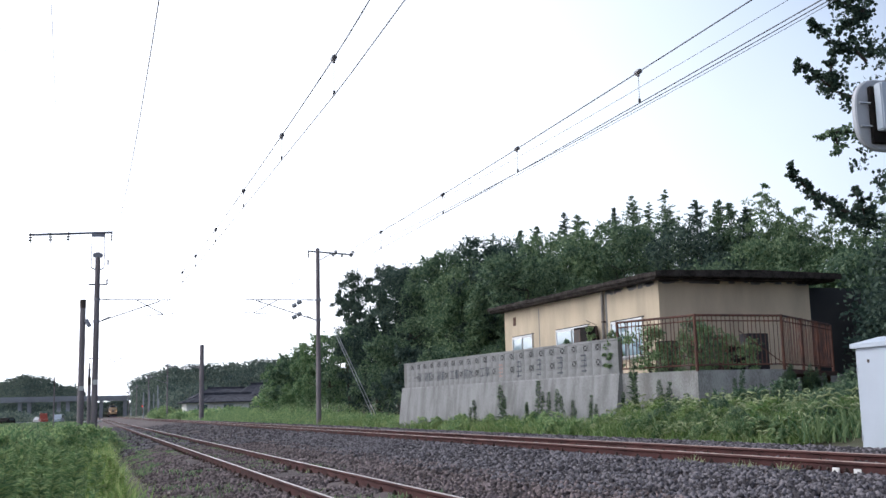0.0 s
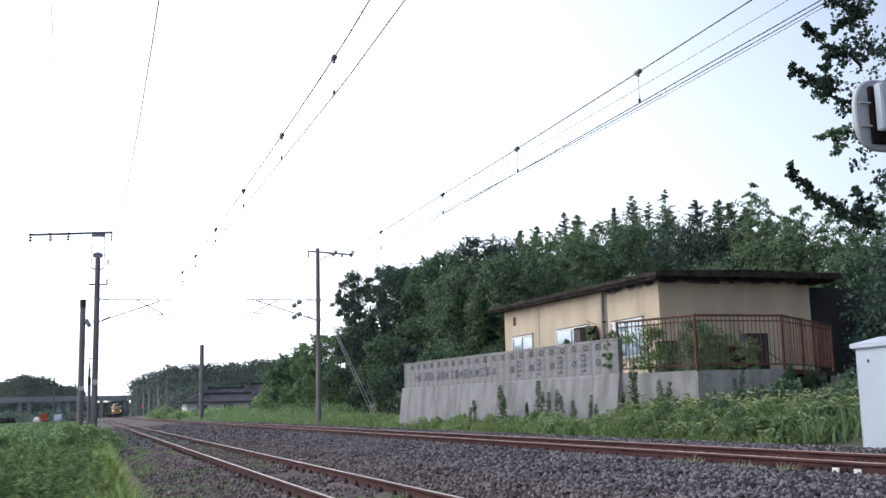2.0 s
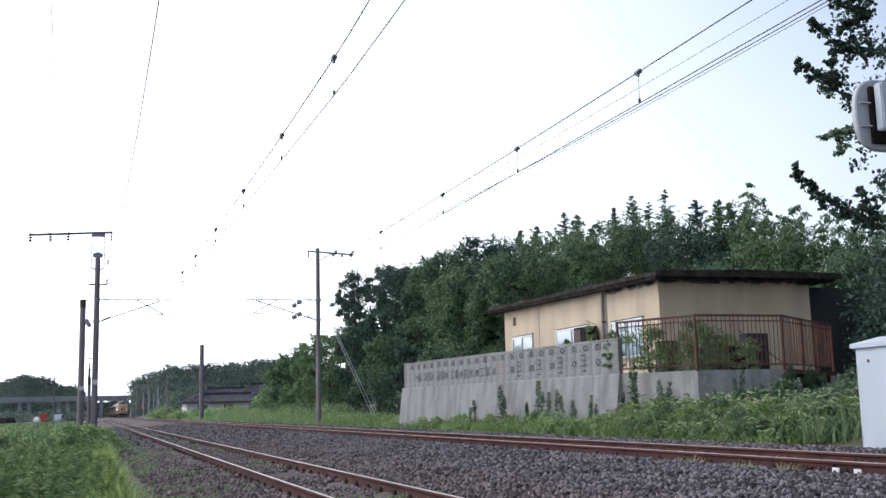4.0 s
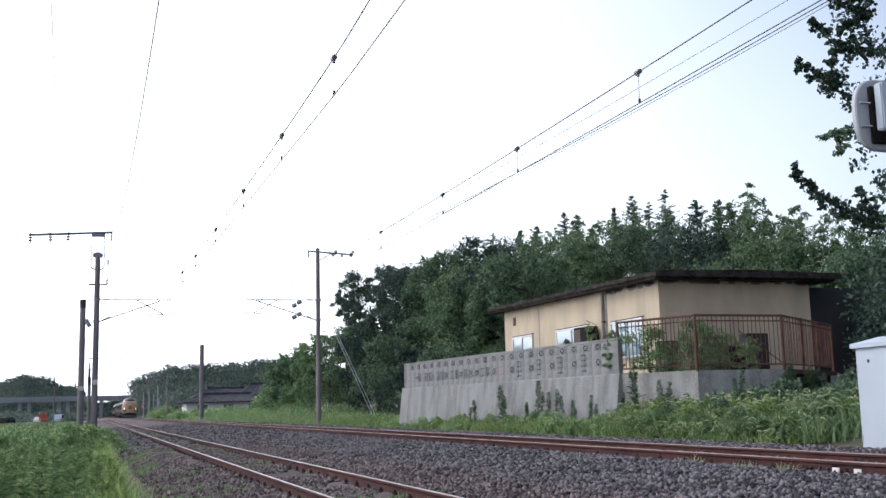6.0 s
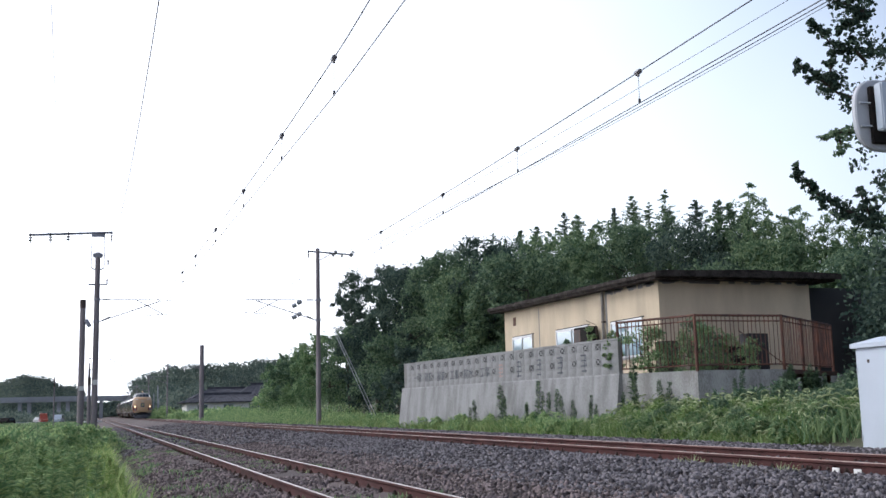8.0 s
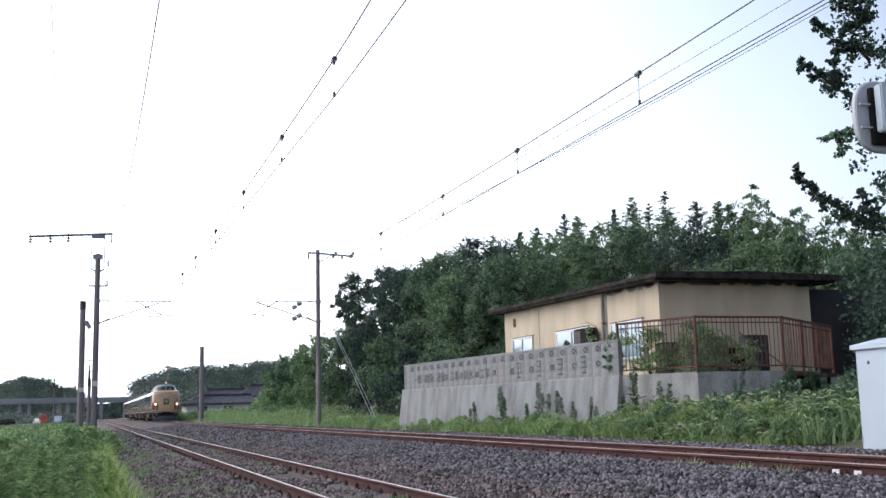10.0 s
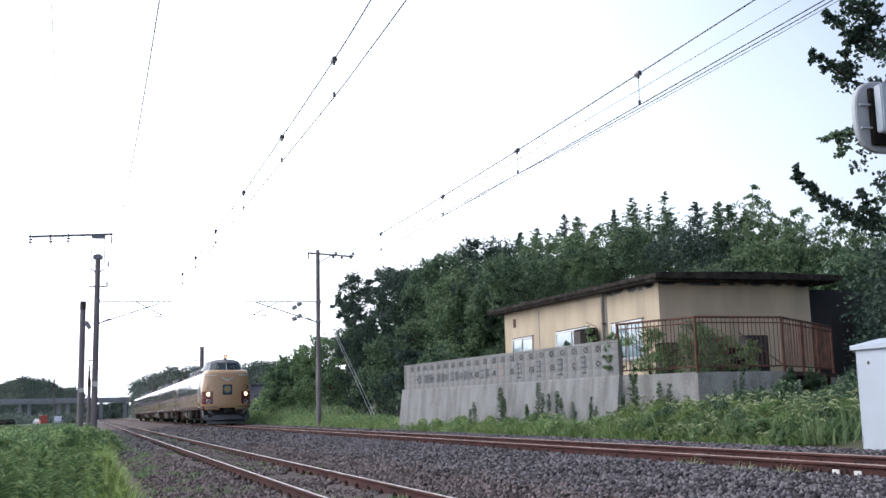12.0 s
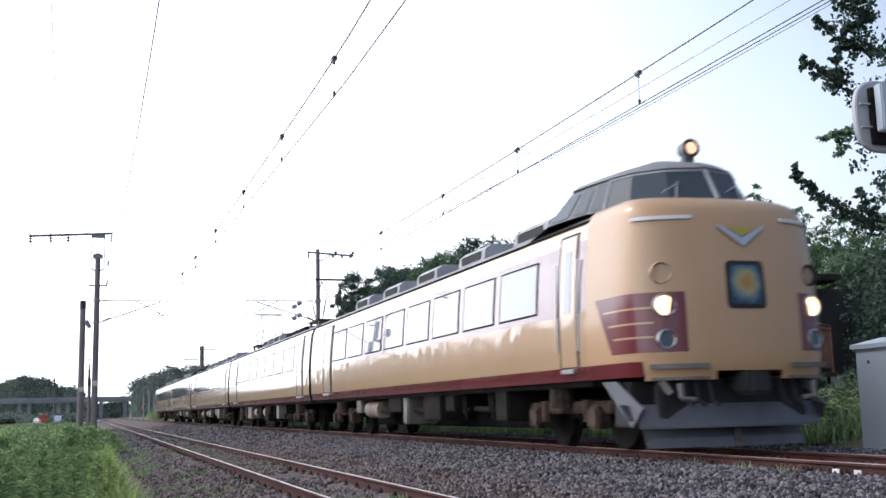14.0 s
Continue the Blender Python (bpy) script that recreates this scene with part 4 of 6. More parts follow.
    for i, s in ((0, 1), (3, -1), (3, 1)):
        part("window_pillar", rodm(cab(i, 0.04, 0.012, s), cab(i, 0.97, 0.012, s), 0.026, n=6), "cooler", c, "light grey window pillar")
    for s in (-1, 1):
        part("window_rim", rod(rod(rodm(cab(0, 0.94, 0.012, s), cab(1, 0.94, 0.012, s), 0.018, n=6), cab(1, 0.94, 0.012, s), cab(2, 0.94, 0.012, s), 0.018, n=6), cab(2, 0.94, 0.012, s), cab(3, 0.94, 0.012, s), 0.018, n=6), "cooler", c, "light grey rim over the windscreen")
    for s in (-1, 1):
        part("wiper", rod(rodm((s * 0.52 - 0.02, 0.68, 3.38), (s * 0.46, 0.78, 3.62), 0.012), (s * 0.46, 0.76, 3.60), (s * 0.46 - 0.30, 0.66, 3.44), 0.010), "cooler", c, "grey windscreen wiper")
    t = smooth(part("roof_lamp", rodm((0, 1.10, 4.20), (0, 1.30, 4.20), 0.135, 0.11, 24), "troof", c, "round roof headlight on a short foot"))
    smooth(part("lens", rodm((0, 1.085, 4.20), (0, 1.105, 4.20), 0.085, n=20), "toplamp", t, "glowing warm lens"))
    part("rim", loft([[(r * math.cos(q), y, 4.20 + r * math.sin(q)) for q in np.linspace(0, 6.283, 25)[:-1]] for r, y in ((0.085, 1.10), (0.10, 1.075), (0.128, 1.08), (0.136, 1.11))], closed=True), "iron", t, "dark lamp rim")
    part("foot", boxm(-0.08, 0.08, 1.14, 1.28, 3.98, 4.10, 0.02), "plow", t)
    # skirt, snow plough, coupler
    for s in (-1, 1):
        # slanting bracket plate with a square hole, from the sill down to the deflector
        outer = [(1.40, 0.94), (1.02, 0.94), (0.36, 0.58), (0.64, 0.335)]
        inner = [(0.95, 0.64), (0.68, 0.62), (0.58, 0.42), (0.74, 0.42)]
        bm = bmesh.new()
        layers = []
        for th in (0.0, 0.03):
            layers.append([[bm.verts.new((s * (1.41 - th - 0.05 * max(0, 0.7 - y)), y, z)) for y, z in q] for q in (outer, inner)])
        for o_, i_ in layers:
            for k in range(4):
                bm.faces.new((o_[k], o_[(k + 1) % 4], i_[(k + 1) % 4], i_[k]))
        for q in (0, 1):
            for k in range(4):
                bm.faces.new((layers[0][q][k], layers[0][q][(k + 1) % 4], layers[1][q][(k + 1) % 4], layers[1][q][k]))
        bmesh.ops.recalc_face_normals(bm, faces=bm.faces)
        part("skirt_bracket", bm, "plow", c, "pale grey skirt bracket with a square hole")
    xs2 = np.linspace(-1.34, 1.34, 13)

    def bow(x, y0, deep):
        return y0 + deep * (abs(x) / 1.41) ** 1.8
    part("deflector", loft([[(x, bow(x, y0, 0.30), z) for x in xs2] for y0, z in ((0.34, 0.63), (0.22, 0.36), (0.22, 0.325), (0.30, 0.32), (0.40, 0.62), (0.34, 0.63))]), "plow", c, "dusty grey deflector plate")
    xs3 = [x * 0.88 for x in xs2]
    part("snow_plough", loft([[(x, bow(x, y0, 0.30), z) for x in xs3] for y0, z in ((0.52, 0.32), (0.42, 0.20), (0.40, 0.075), (0.46, 0.075), (0.58, 0.32))]), "plow", c, "dark grey snow plough")
    # solid near-black block in place of the shaded hollow behind the skirt
    part("skirt_shade_block", boxm(-1.30, 1.30, 0.80, 1.30, 0.34, 0.93, 0.02), "dark", c, "near-black block for the shade behind the skirt")
    part("plough_stay", boxm(-0.04, 0.04, 0.38, 0.44, 0.08, 0.30, 0.01), "box", c)
    for s in (-1, 1):
        part("coupling_cock", rod(rod(rodm((s * 0.98, 0.14, 0.88), (s * 0.98, 0.10, 0.70), 0.035, n=8), (s * 0.98, 0.10, 0.70), (s * 0.80, 0.08, 0.68), 0.03, n=8), (s * 1.14, 0.30, 0.92), (s * 1.06, 0.22, 0.76), 0.05, n=8), "box", c, "dusty grey hose coupling")
    part("coupler", rod(boxm(-0.17, 0.17, -0.18, 0.25, 0.72, 1.02, 0.05), (0, 0.2, 0.87), (0, 1.4, 0.87), 0.09), "dark", c, "black automatic coupler")
    part("buffer_beam", boxm(-1.1, 1.1, 0.42, 0.6, 0.42, 0.95, 0.03), "dark", c, "black buffer beam")
    for x in (-0.92, -0.75, -0.55, 0.5, 0.7, 0.92):
        part("brake_hose", rod(rodm((x, 0.16, 0.95), (x, 0.08, 0.66), 0.02, n=6), (x, 0.08, 0.66), (x + 0.06, 0.02, 0.60), 0.026, n=6), "dark", c, "black hanging brake hose")
    for s in (-1, 1):
        car_door(c, 2.01, 2.52, s, True)
        car_door(c, 18.2, 19.05, s)
        for k in range(8):
            window(c, 3.40 + 1.845 * k, 3.40 + 1.845 * k + 1.5, 2.05, 2.82, s)
    bogie(c, 3.3), bogie(c, L - 3.0)
    underfloor(c, 5.1, L - 4.9, 3)
    roof_units(c, (4.4, 7.4, 10.4, 13.4, 16.4))
    return c


def mat_headboard():
    """A round picture: yellow in the middle, blue about it."""
    m = bpy.data.materials.new("headboard_picture")
    m.use_nodes = True
    n, l = m.node_tree.nodes, m.node_tree.links
    co, d, r, nz = n.new("ShaderNodeTexCoord"), n.new("ShaderNodeVectorMath"), n.new("ShaderNodeValToRGB"), n.new("ShaderNodeTexNoise")
    d.operation = "DISTANCE"
    d.inputs[1].default_value = (0.0, 0.02, 2.16)
    nz.inputs["Scale"].default_value = 7
    ad = n.new("ShaderNodeMath")
    ad.operation = "MULTIPLY_ADD"
    ad.inputs[1].default_value = 0.12
    l.new(co.outputs["Object"], d.inputs[0]), l.new(co.outputs["Object"], nz.inputs["Vector"])
    l.new(nz.outputs["Fac"], ad.inputs[0]), l.new(d.outputs["Value"], ad.inputs[2])
    r.color_ramp.elements[0].position, r.color_ramp.elements[0].color = 0.10, (0.42, 0.20, 0.06, 1)
    r.color_ramp.elements[1].position, r.color_ramp.elements[1].color = 0.34, (0.03, 0.05, 0.08, 1)
    e = r.color_ramp.elements.new(0.19)
    e.color = (0.36, 0.32, 0.14, 1)
    e = r.color_ramp.elements.new(0.27)
    e.color = (0.10, 0.17, 0.21, 1)
    l.new(ad.outputs[0], r.inputs["Fac"])
    l.new(r.outputs["Color"], n["Principled BSDF"].inputs["Base Color"])
    n["Principled BSDF"].inputs["Roughness"].default_value = 0.25
    return m


# ---- overhead line masts ----
def left_mast():
    m, z0 = mast(0.22, 50, 8.25, 1, 3.3, "tall weathered concrete overhead line mast with steel top frame")
    bm = bmesh.new()
    for x in (-0.28, 0.28):
        rod(bm, (x, 0, 7.55 - z0), (x, 0, 9.15 - z0), 0.022, n=6)
    rod(bm, (-0.28, 0, 7.55 - z0), (0, 0, 7.4 - z0), 0.03, n=6), rod(bm, (0.28, 0, 7.55 - z0), (0, 0, 7.4 - z0), 0.03, n=6)
    box(bm, -0.28, 0.28, -0.03, 0.03, 8.97 - z0, 9.12 - z0), box(bm, -0.22, 0.22, -0.14, 0.14, 8.02 - z0, 8.2 - z0, 0.02)
    part("top_frame", bm, "steel", m, "grey steel frame round the pole top")
    part("crossarm", rodm((-2.95, 0, 8.98 - z0), (0.62, 0, 9.2 - z0), 0.055), "steel", m, "long grey steel crossarm")
    for x, z in ((-2.9, 8.88), (-2.05, 8.93), (-1.3, 8.97)):
        insulator(m, (x, 0, z + 0.22 - z0), (x, 0, z - 0.28 - z0), 0.10)
    insulator(m, (0.58, 0, 9.15 - z0), (0.58, 0, 8.75 - z0), 0.05)
    part("short_arm", rodm((-0.38, 0, 6.78 - z0), (0.42, 0, 6.78 - z0), 0.035), "steel", m)
    insulator(m, (0.42, 0, 6.75 - z0), (0.42, 0, 7.05 - z0), 0.05)
    insulator(m, (0.45, 0, 7.95 - z0), (0.45, 0, 7.65 - z0), 0.05)
    part("plate", boxm(-0.09, 0.11, -0.20, -0.18, 2.25 - z0, 2.48 - z0, 0.005), "plaster", m, "small white plate")


def right_mast():
    m, z0 = mast(10.75, 51.7, 8.95, -1, 3.6, "concrete overhead line mast with short crossarm")
    part("crossarm", rodm((-0.5, 0, 8.8 - z0), (1.85, 0, 8.66 - z0), 0.045), "steel", m, "short steel crossarm")
    part("arm_brace", rodm((0.1, 0, 8.35 - z0), (0.7, 0, 8.7 - z0), 0.025), "steel", m)
    for x in (0.85, 1.75):
        insulator(m, (x - 0.12, 0, 8.52 - z0), (x + 0.15, 0, 8.92 - z0), 0.11)
    insulator(m, (1.25, 0, 8.7 - z0), (1.25, 0, 8.5 - z0), 0.06)
    insulator(m, (-0.48, 0, 8.8 - z0), (-0.48, 0, 8.45 - z0), 0.05)
    for x, z in ((-0.95, 6.22), (-1.2, 6.05), (-0.95, 5.62), (-1.2, 5.48)):
        smooth(part("insulator", rodm((x - 0.10, 0, z - 0.05), (x + 0.10, 0, z + 0.05), 0.11, 0.11, 14), "cooler", m, "pale grey disc insulator")).location.z = -z0
    for k in (0, 1):
        wire("guy_wire", [(10.75, 51.7, 6.7 - 0.15 * k), (12.62 - 0.16 * k, 47.6, 0.45)], 0.014, "steel guy wire anchored in the ground", "guy wires", "cooler")


def plain_pole(name, x, y, top, r, label, category="pole", lamp=False):
    z0 = ground_z(x) - 0.2
    p = thing(name, x, y, z0, label, category)
    smooth(part("shaft", rodm((0, 0, 0), (0, 0, top - z0), r, r * 0.82, 12), "pole", p))
    part("cap", rodm((0, 0, top - z0 - 0.35), (0, 0, top - z0 + 0.03), r * 0.9, n=12), "iron", p)
    if lamp:
        q = part("floodlight", rod(rodm((0.14, -0.1, 5.15 - z0), (0.32, -0.16, 4.85 - z0), 0.11, 0.09, 10), (0, 0, 5.25 - z0), (0.18, -0.1, 5.1 - z0), 0.03), "steel", p, "grey metal floodlight")
        part("plate", boxm(-0.08, 0.12, -r - 0.03, -r - 0.01, 2.0 - z0, 2.2 - z0, 0.004), "plaster", p, "small white plate")
    return p


def cable(x, zmin, ymin, k, r, label, x2=None):
    pts = [(x + ((x2 - x) * max(0, (y - 17) / 33) if x2 is not None else 0), y, zmin + k * (y - ymin) ** 2) for y in np.linspace(-8, 51, 40)]
    wire("feeder_cable", pts, r, label, "feeder cables")


# ---- wall, platform and house ----
def wall_sign(parent, text, y, z, size):
    cu = bpy.data.curves.new("lettering", "FONT")
    cu.body, cu.size, cu.align_x, cu.align_y, cu.extrude = text, size, "CENTER", "CENTER", 0.002
    cu.materials.append(M["paintdark"])
    o = new("lettering", cu)
    o.parent = parent
    o.matrix_basis = Matrix.Translation((-0.066, y, z)) @ Matrix(((0, 0, -1), (-1, 0, 0), (0, 1, 0))).to_4x4()
    tagged(o, "faded dark painted lettering")


def bars(parent, y, z, w, h, material, seed):
    """Unreadable painted characters as plain strokes."""
    rg = random.Random(seed)
    bm = bmesh.new()
    for k in range(4):
        zz = z - h / 2 + h * (k + 0.5) / 4
        ww = w * rg.choice((1.0, 0.8, 0.9))
        box(bm, -0.064, -0.0605, y - ww / 2, y + ww / 2, zz - 0.018, zz + 0.018)
    yy = rg.choice((-0.18, 0.0, 0.12)) * w
    box(bm, -0.0645, -0.061, y + yy - 0.017, y + yy + 0.017, z - h * 0.46, z + h * 0.46)
    box(bm, -0.0645, -0.061, y - 0.45 * w, y - 0.45 * w + 0.03, z - h * 0.1, z + h * 0.4)
    part("painted_bars", bm, material, parent, "faded painted strokes")


def wall():
    """Block wall on a battered concrete base; it runs from (12.5, 23.5) to (11.0, 37.3)."""
    L = math.hypot(1.5, 13.8)
    w = thing("wall_garden", 12.5, 23.5, 0, "weathered grey concrete block wall on a battered concrete base", "wall", kind="structure", rz=math.degrees(math.atan2(1.5, 13.8)))
    prof = [(-0.34, -0.3), (-0.10, 1.56), (-0.08, 1.60), (0.3, 1.60), (0.3, -0.3)]
    part("base", loft([[(x, y, z) for x, z in prof] for y in np.linspace(-0.05, L + 0.12, 15)], closed=True, caps=True), "concrete", w, "streaked concrete footing")
    # courses: z 1.6 to 2.5, in blocks 0.40 x 0.20
    ncol = int(L / 0.40)
    solid = None
    row_h = 0.205
    mort = boxm(-0.055, 0.055, 0.0, L, 1.6, 2.42)
    for r in range(4):
        for c in range(ncol + 1):
            yc = 0.2 + 0.4 * c
            if yc > L - 0.18:
                continue
            zc = 1.6 + row_h * (r + 0.5)
            if solid is None:
                solid = part("block", boxm(-0.06, 0.06, -0.1985, 0.1985, -0.1012, 0.1012, 0.003), "block", w)
                o = solid
            else:
                o = new("block", solid.data)
                o.parent = w
            o.location = (0, yc, zc)
    # the openings are set in two rows; each is a near-black plate painted as cavity shade, with its own pierced face
    for r, z in ((0, 2.31), (1, 1.93)):
        for k in range(22):
            y = 0.90 + 0.5820 * k
            if y > L - 0.3 or (r == 1 and k % 2 == 1):
                continue
            cell = part("pierced_block", boxm(-0.068, -0.0602, y - 0.115, y + 0.115, z - 0.082, z + 0.082), "dark", w, "pierced ornamental block, its holes a near-black plate")
            bm = bmesh.new()
            for s in (-1, 1):
                rod(bm, (-0.068, y - 0.11, z + s * 0.075), (-0.068, y + 0.11, z - s * 0.075), 0.014, n=6)
            rod(bm, (-0.08, y, z), (-0.06, y, z), 0.032, n=10)
            for a, b, c, d in ((y - 0.125, y + 0.125, z + 0.072, z + 0.092), (y - 0.125, y + 0.125, z - 0.092, z - 0.072), (y - 0.125, y - 0.10, z - 0.072, z + 0.072), (y + 0.10, y + 0.125, z - 0.072, z + 0.072)):
                box(bm, -0.076, -0.06, a, b, c, d)
            part("lattice", bm, "block", cell)
    part("mortar_core", mort, "mortar", w)
    part("coping", boxm(-0.065, 0.065, -0.02, L + 0.02, 2.425, 2.49, 0.008), "block", w, "thin concrete coping")
    # painted characters
    for t, y in (("工事", 7.34), ("防水", 8.48), ("工事", 9.56), ("塗装", 10.61), ("建築", 11.67), ("一般", 12.61)):
        wall_sign(w, t, y, 1.905, 0.35)
    for k, (y, m) in enumerate(((1.61, "paintdark"), (2.81, "paintdark"), (3.97, "paintdark"), (5.13, "paintdark"), (6.28, "paintred"))):
        bars(w, y, 1.93, 0.30, 0.54 if k < 4 else 0.44, m, 7 + k)


def platform():
    """Raised concrete terrace beside the block wall, with its rusty railing."""
    a, b, c = (12.5, 23.45), (13.36, 21.4), (15.75, 21.4)
    pts = [a, b, c, (15.85, 21.4), (15.85, 27.4), (24, 27.4), (24, 41), (12.0, 41), (11.3, 37.3)]
    bm = bmesh.new()
    lo = [bm.verts.new((x, y, -0.2)) for x, y in pts]
    hi = [bm.verts.new((x, y, 1.585)) for x, y in pts]
    bm.faces.new(hi)
    for i in range(len(pts)):
        j = (i + 1) % len(pts)
        bm.faces.new((lo[i], lo[j], hi[j], hi[i]))
    bmesh.ops.recalc_face_normals(bm, faces=bm.faces)
    t = part("terrace", bm, "terrace")
    tagged(t, "raised concrete terrace with rust-streaked edge", "terrace", kind="structure")
    f = thing("railing", 0, 0, 1.585, "rusty brown steel railing on the terrace edge", "railing")
    corners = [(12.5, 23.6), b, c, (19.4, 24.2)]
    h = 1.28
    for (x0, y0), (x1, y1) in zip(corners, corners[1:]):
        d = math.hypot(x1 - x0, y1 - y0)
        for z, r in ((h, 0.028), (h - 0.13, 0.016), (0.12, 0.018)):
            part("rail_bar", rodm((x0, y0, z), (x1, y1, z), r, n=6), "rust", f)
        n = int(d / 0.115)
        for k in range(1, n):
            u = k / n
            bend = 0.03 * noise.noise((x0 + k, y0, 1.0))
            part("baluster", rodm((x0 + (x1 - x0) * u, y0 + (y1 - y0) * u, 0.1), (x0 + (x1 - x0) * u + bend, y0 + (y1 - y0) * u, h), 0.0105, n=5), "rust", f)
        for u in (0.0, 0.36, 0.68) if d > 4 else (0.0,) if d > 2.3 else (0.0, 0.5):
            part("post", rodm((x0 + (x1 - x0) * u, y0 + (y1 - y0) * u, -0.02), (x0 + (x1 - x0) * u, y0 + (y1 - y0) * u, h + 0.03), 0.038, n=8), "rust", f)
    part("post", rodm((19.4, 24.2, -0.02), (19.4, 24.2, h), 0.038, n=8), "rust", f)
    bm = bmesh.new()
    q = [(15.852, 21.42), (19.5, 24.15), (19.5, 27.38), (15.852, 27.38)]
    lo, hi = [bm.verts.new((x, y, 1.48)) for x, y in q], [bm.verts.new((x, y, 1.583)) for x, y in q]
    bm.faces.new(hi), bm.faces.new(lo[::-1])
    for i in range(4):
        bm.faces.new((lo[i], lo[(i + 1) % 4], hi[(i + 1) % 4], hi[i]))
    bmesh.ops.recalc_face_normals(bm, faces=bm.faces)
    deck = thing("deck", 0, 0, 0, "dark steel deck carried out beside the concrete terrace", "deck")
    part("plate", bm, "rust", deck)
    for x, y in ((19.3, 24.3), (17.4, 22.9), (19.3, 27.2)):
        part("post", rodm((x, y, 0.2), (x, y, 1.48), 0.05, n=8), "rust", deck)
    part("brace", rodm((14.6, 21.5, h - 0.35), (15.9, 21.45, 0.05), 0.014, n=6), "rust", f, "loose bent bar")
    # dry junk and shrubs on the terrace
    tree("shrub", 14.1, 22.6, 2.85, 1.9, "leaf2", "leggy green shrub on the terrace behind the railing", "shrub", 0.075, 60, 301, "bush", 1.58, 34, low=0.1)
    tree("shrub", 13.1, 23.1, 2.75, 1.5, "weed", "scrambling green creeper on the railing", "shrub", 0.065, 60, 302, "bush", 1.58, 34, low=0.05)
    tree("shrub", 12.6, 24.0, 2.7, 0.6, "weed", "green creeper over the wall's end", "shrub", 0.06, 80, 303, "bush", 1.58, 34, low=0.05)
    j = thing("junk_pile", 15.2, 24.2, 1.585, "dark heap of old boards and boxes against the house", "junk")
    for k, (x, y, w, d, hh) in enumerate(((0, 0, 0.9, 0.5, 1.0), (1.0, 0.3, 0.6, 0.5, 0.75), (-0.8, 0.5, 0.5, 0.4, 0.9), (1.9, 0.6, 0.7, 0.4, 1.1))):
        part("board", boxm(x, x + w, y, y + d, 0, hh, 0.02), ("rust", "under", "bark", "dark")[k], j)


def house_window(parent, y0, y1, z0, z1, panes=2, label="aluminium sliding window"):
    f = bmesh.new()
    x = -0.06
    for a, b, c, d in ((y0 - 0.05, y1 + 0.05, z1, z1 + 0.05), (y0 - 0.05, y1 + 0.05, z0 - 0.06, z0), (y0 - 0.05, y0, z0, z1), (y1, y1 + 0.05, z0, z1)):
        box(f, x, 0.06, a, b, c, d)
    w = part("window", f, "chrome", parent, label)
    n = (y1 - y0) / panes
    for k in range(panes):
        q = part("sash", boxm(-0.02 - 0.02 * (k % 2), 0.0 - 0.02 * (k % 2), y0 + n * k + 0.002, y0 + n * (k + 1) - 0.002, z0, z1, 0.004), "chrome", w)
        part("pane", boxm(-0.032 - 0.02 * (k % 2), -0.021 - 0.02 * (k % 2), y0 + n * k + 0.045, y0 + n * (k + 1) - 0.045, z0 + 0.05, z1 - 0.05), "housepane", q, "pale reflecting glass")
    # near-black strip laid over the window as a painted shadow line
    part("lintel_shadow_strip", boxm(-0.015, 0.03, y0 - 0.12, y1 + 0.12, z1 + 0.052, z1 + 0.09), "dark", w)


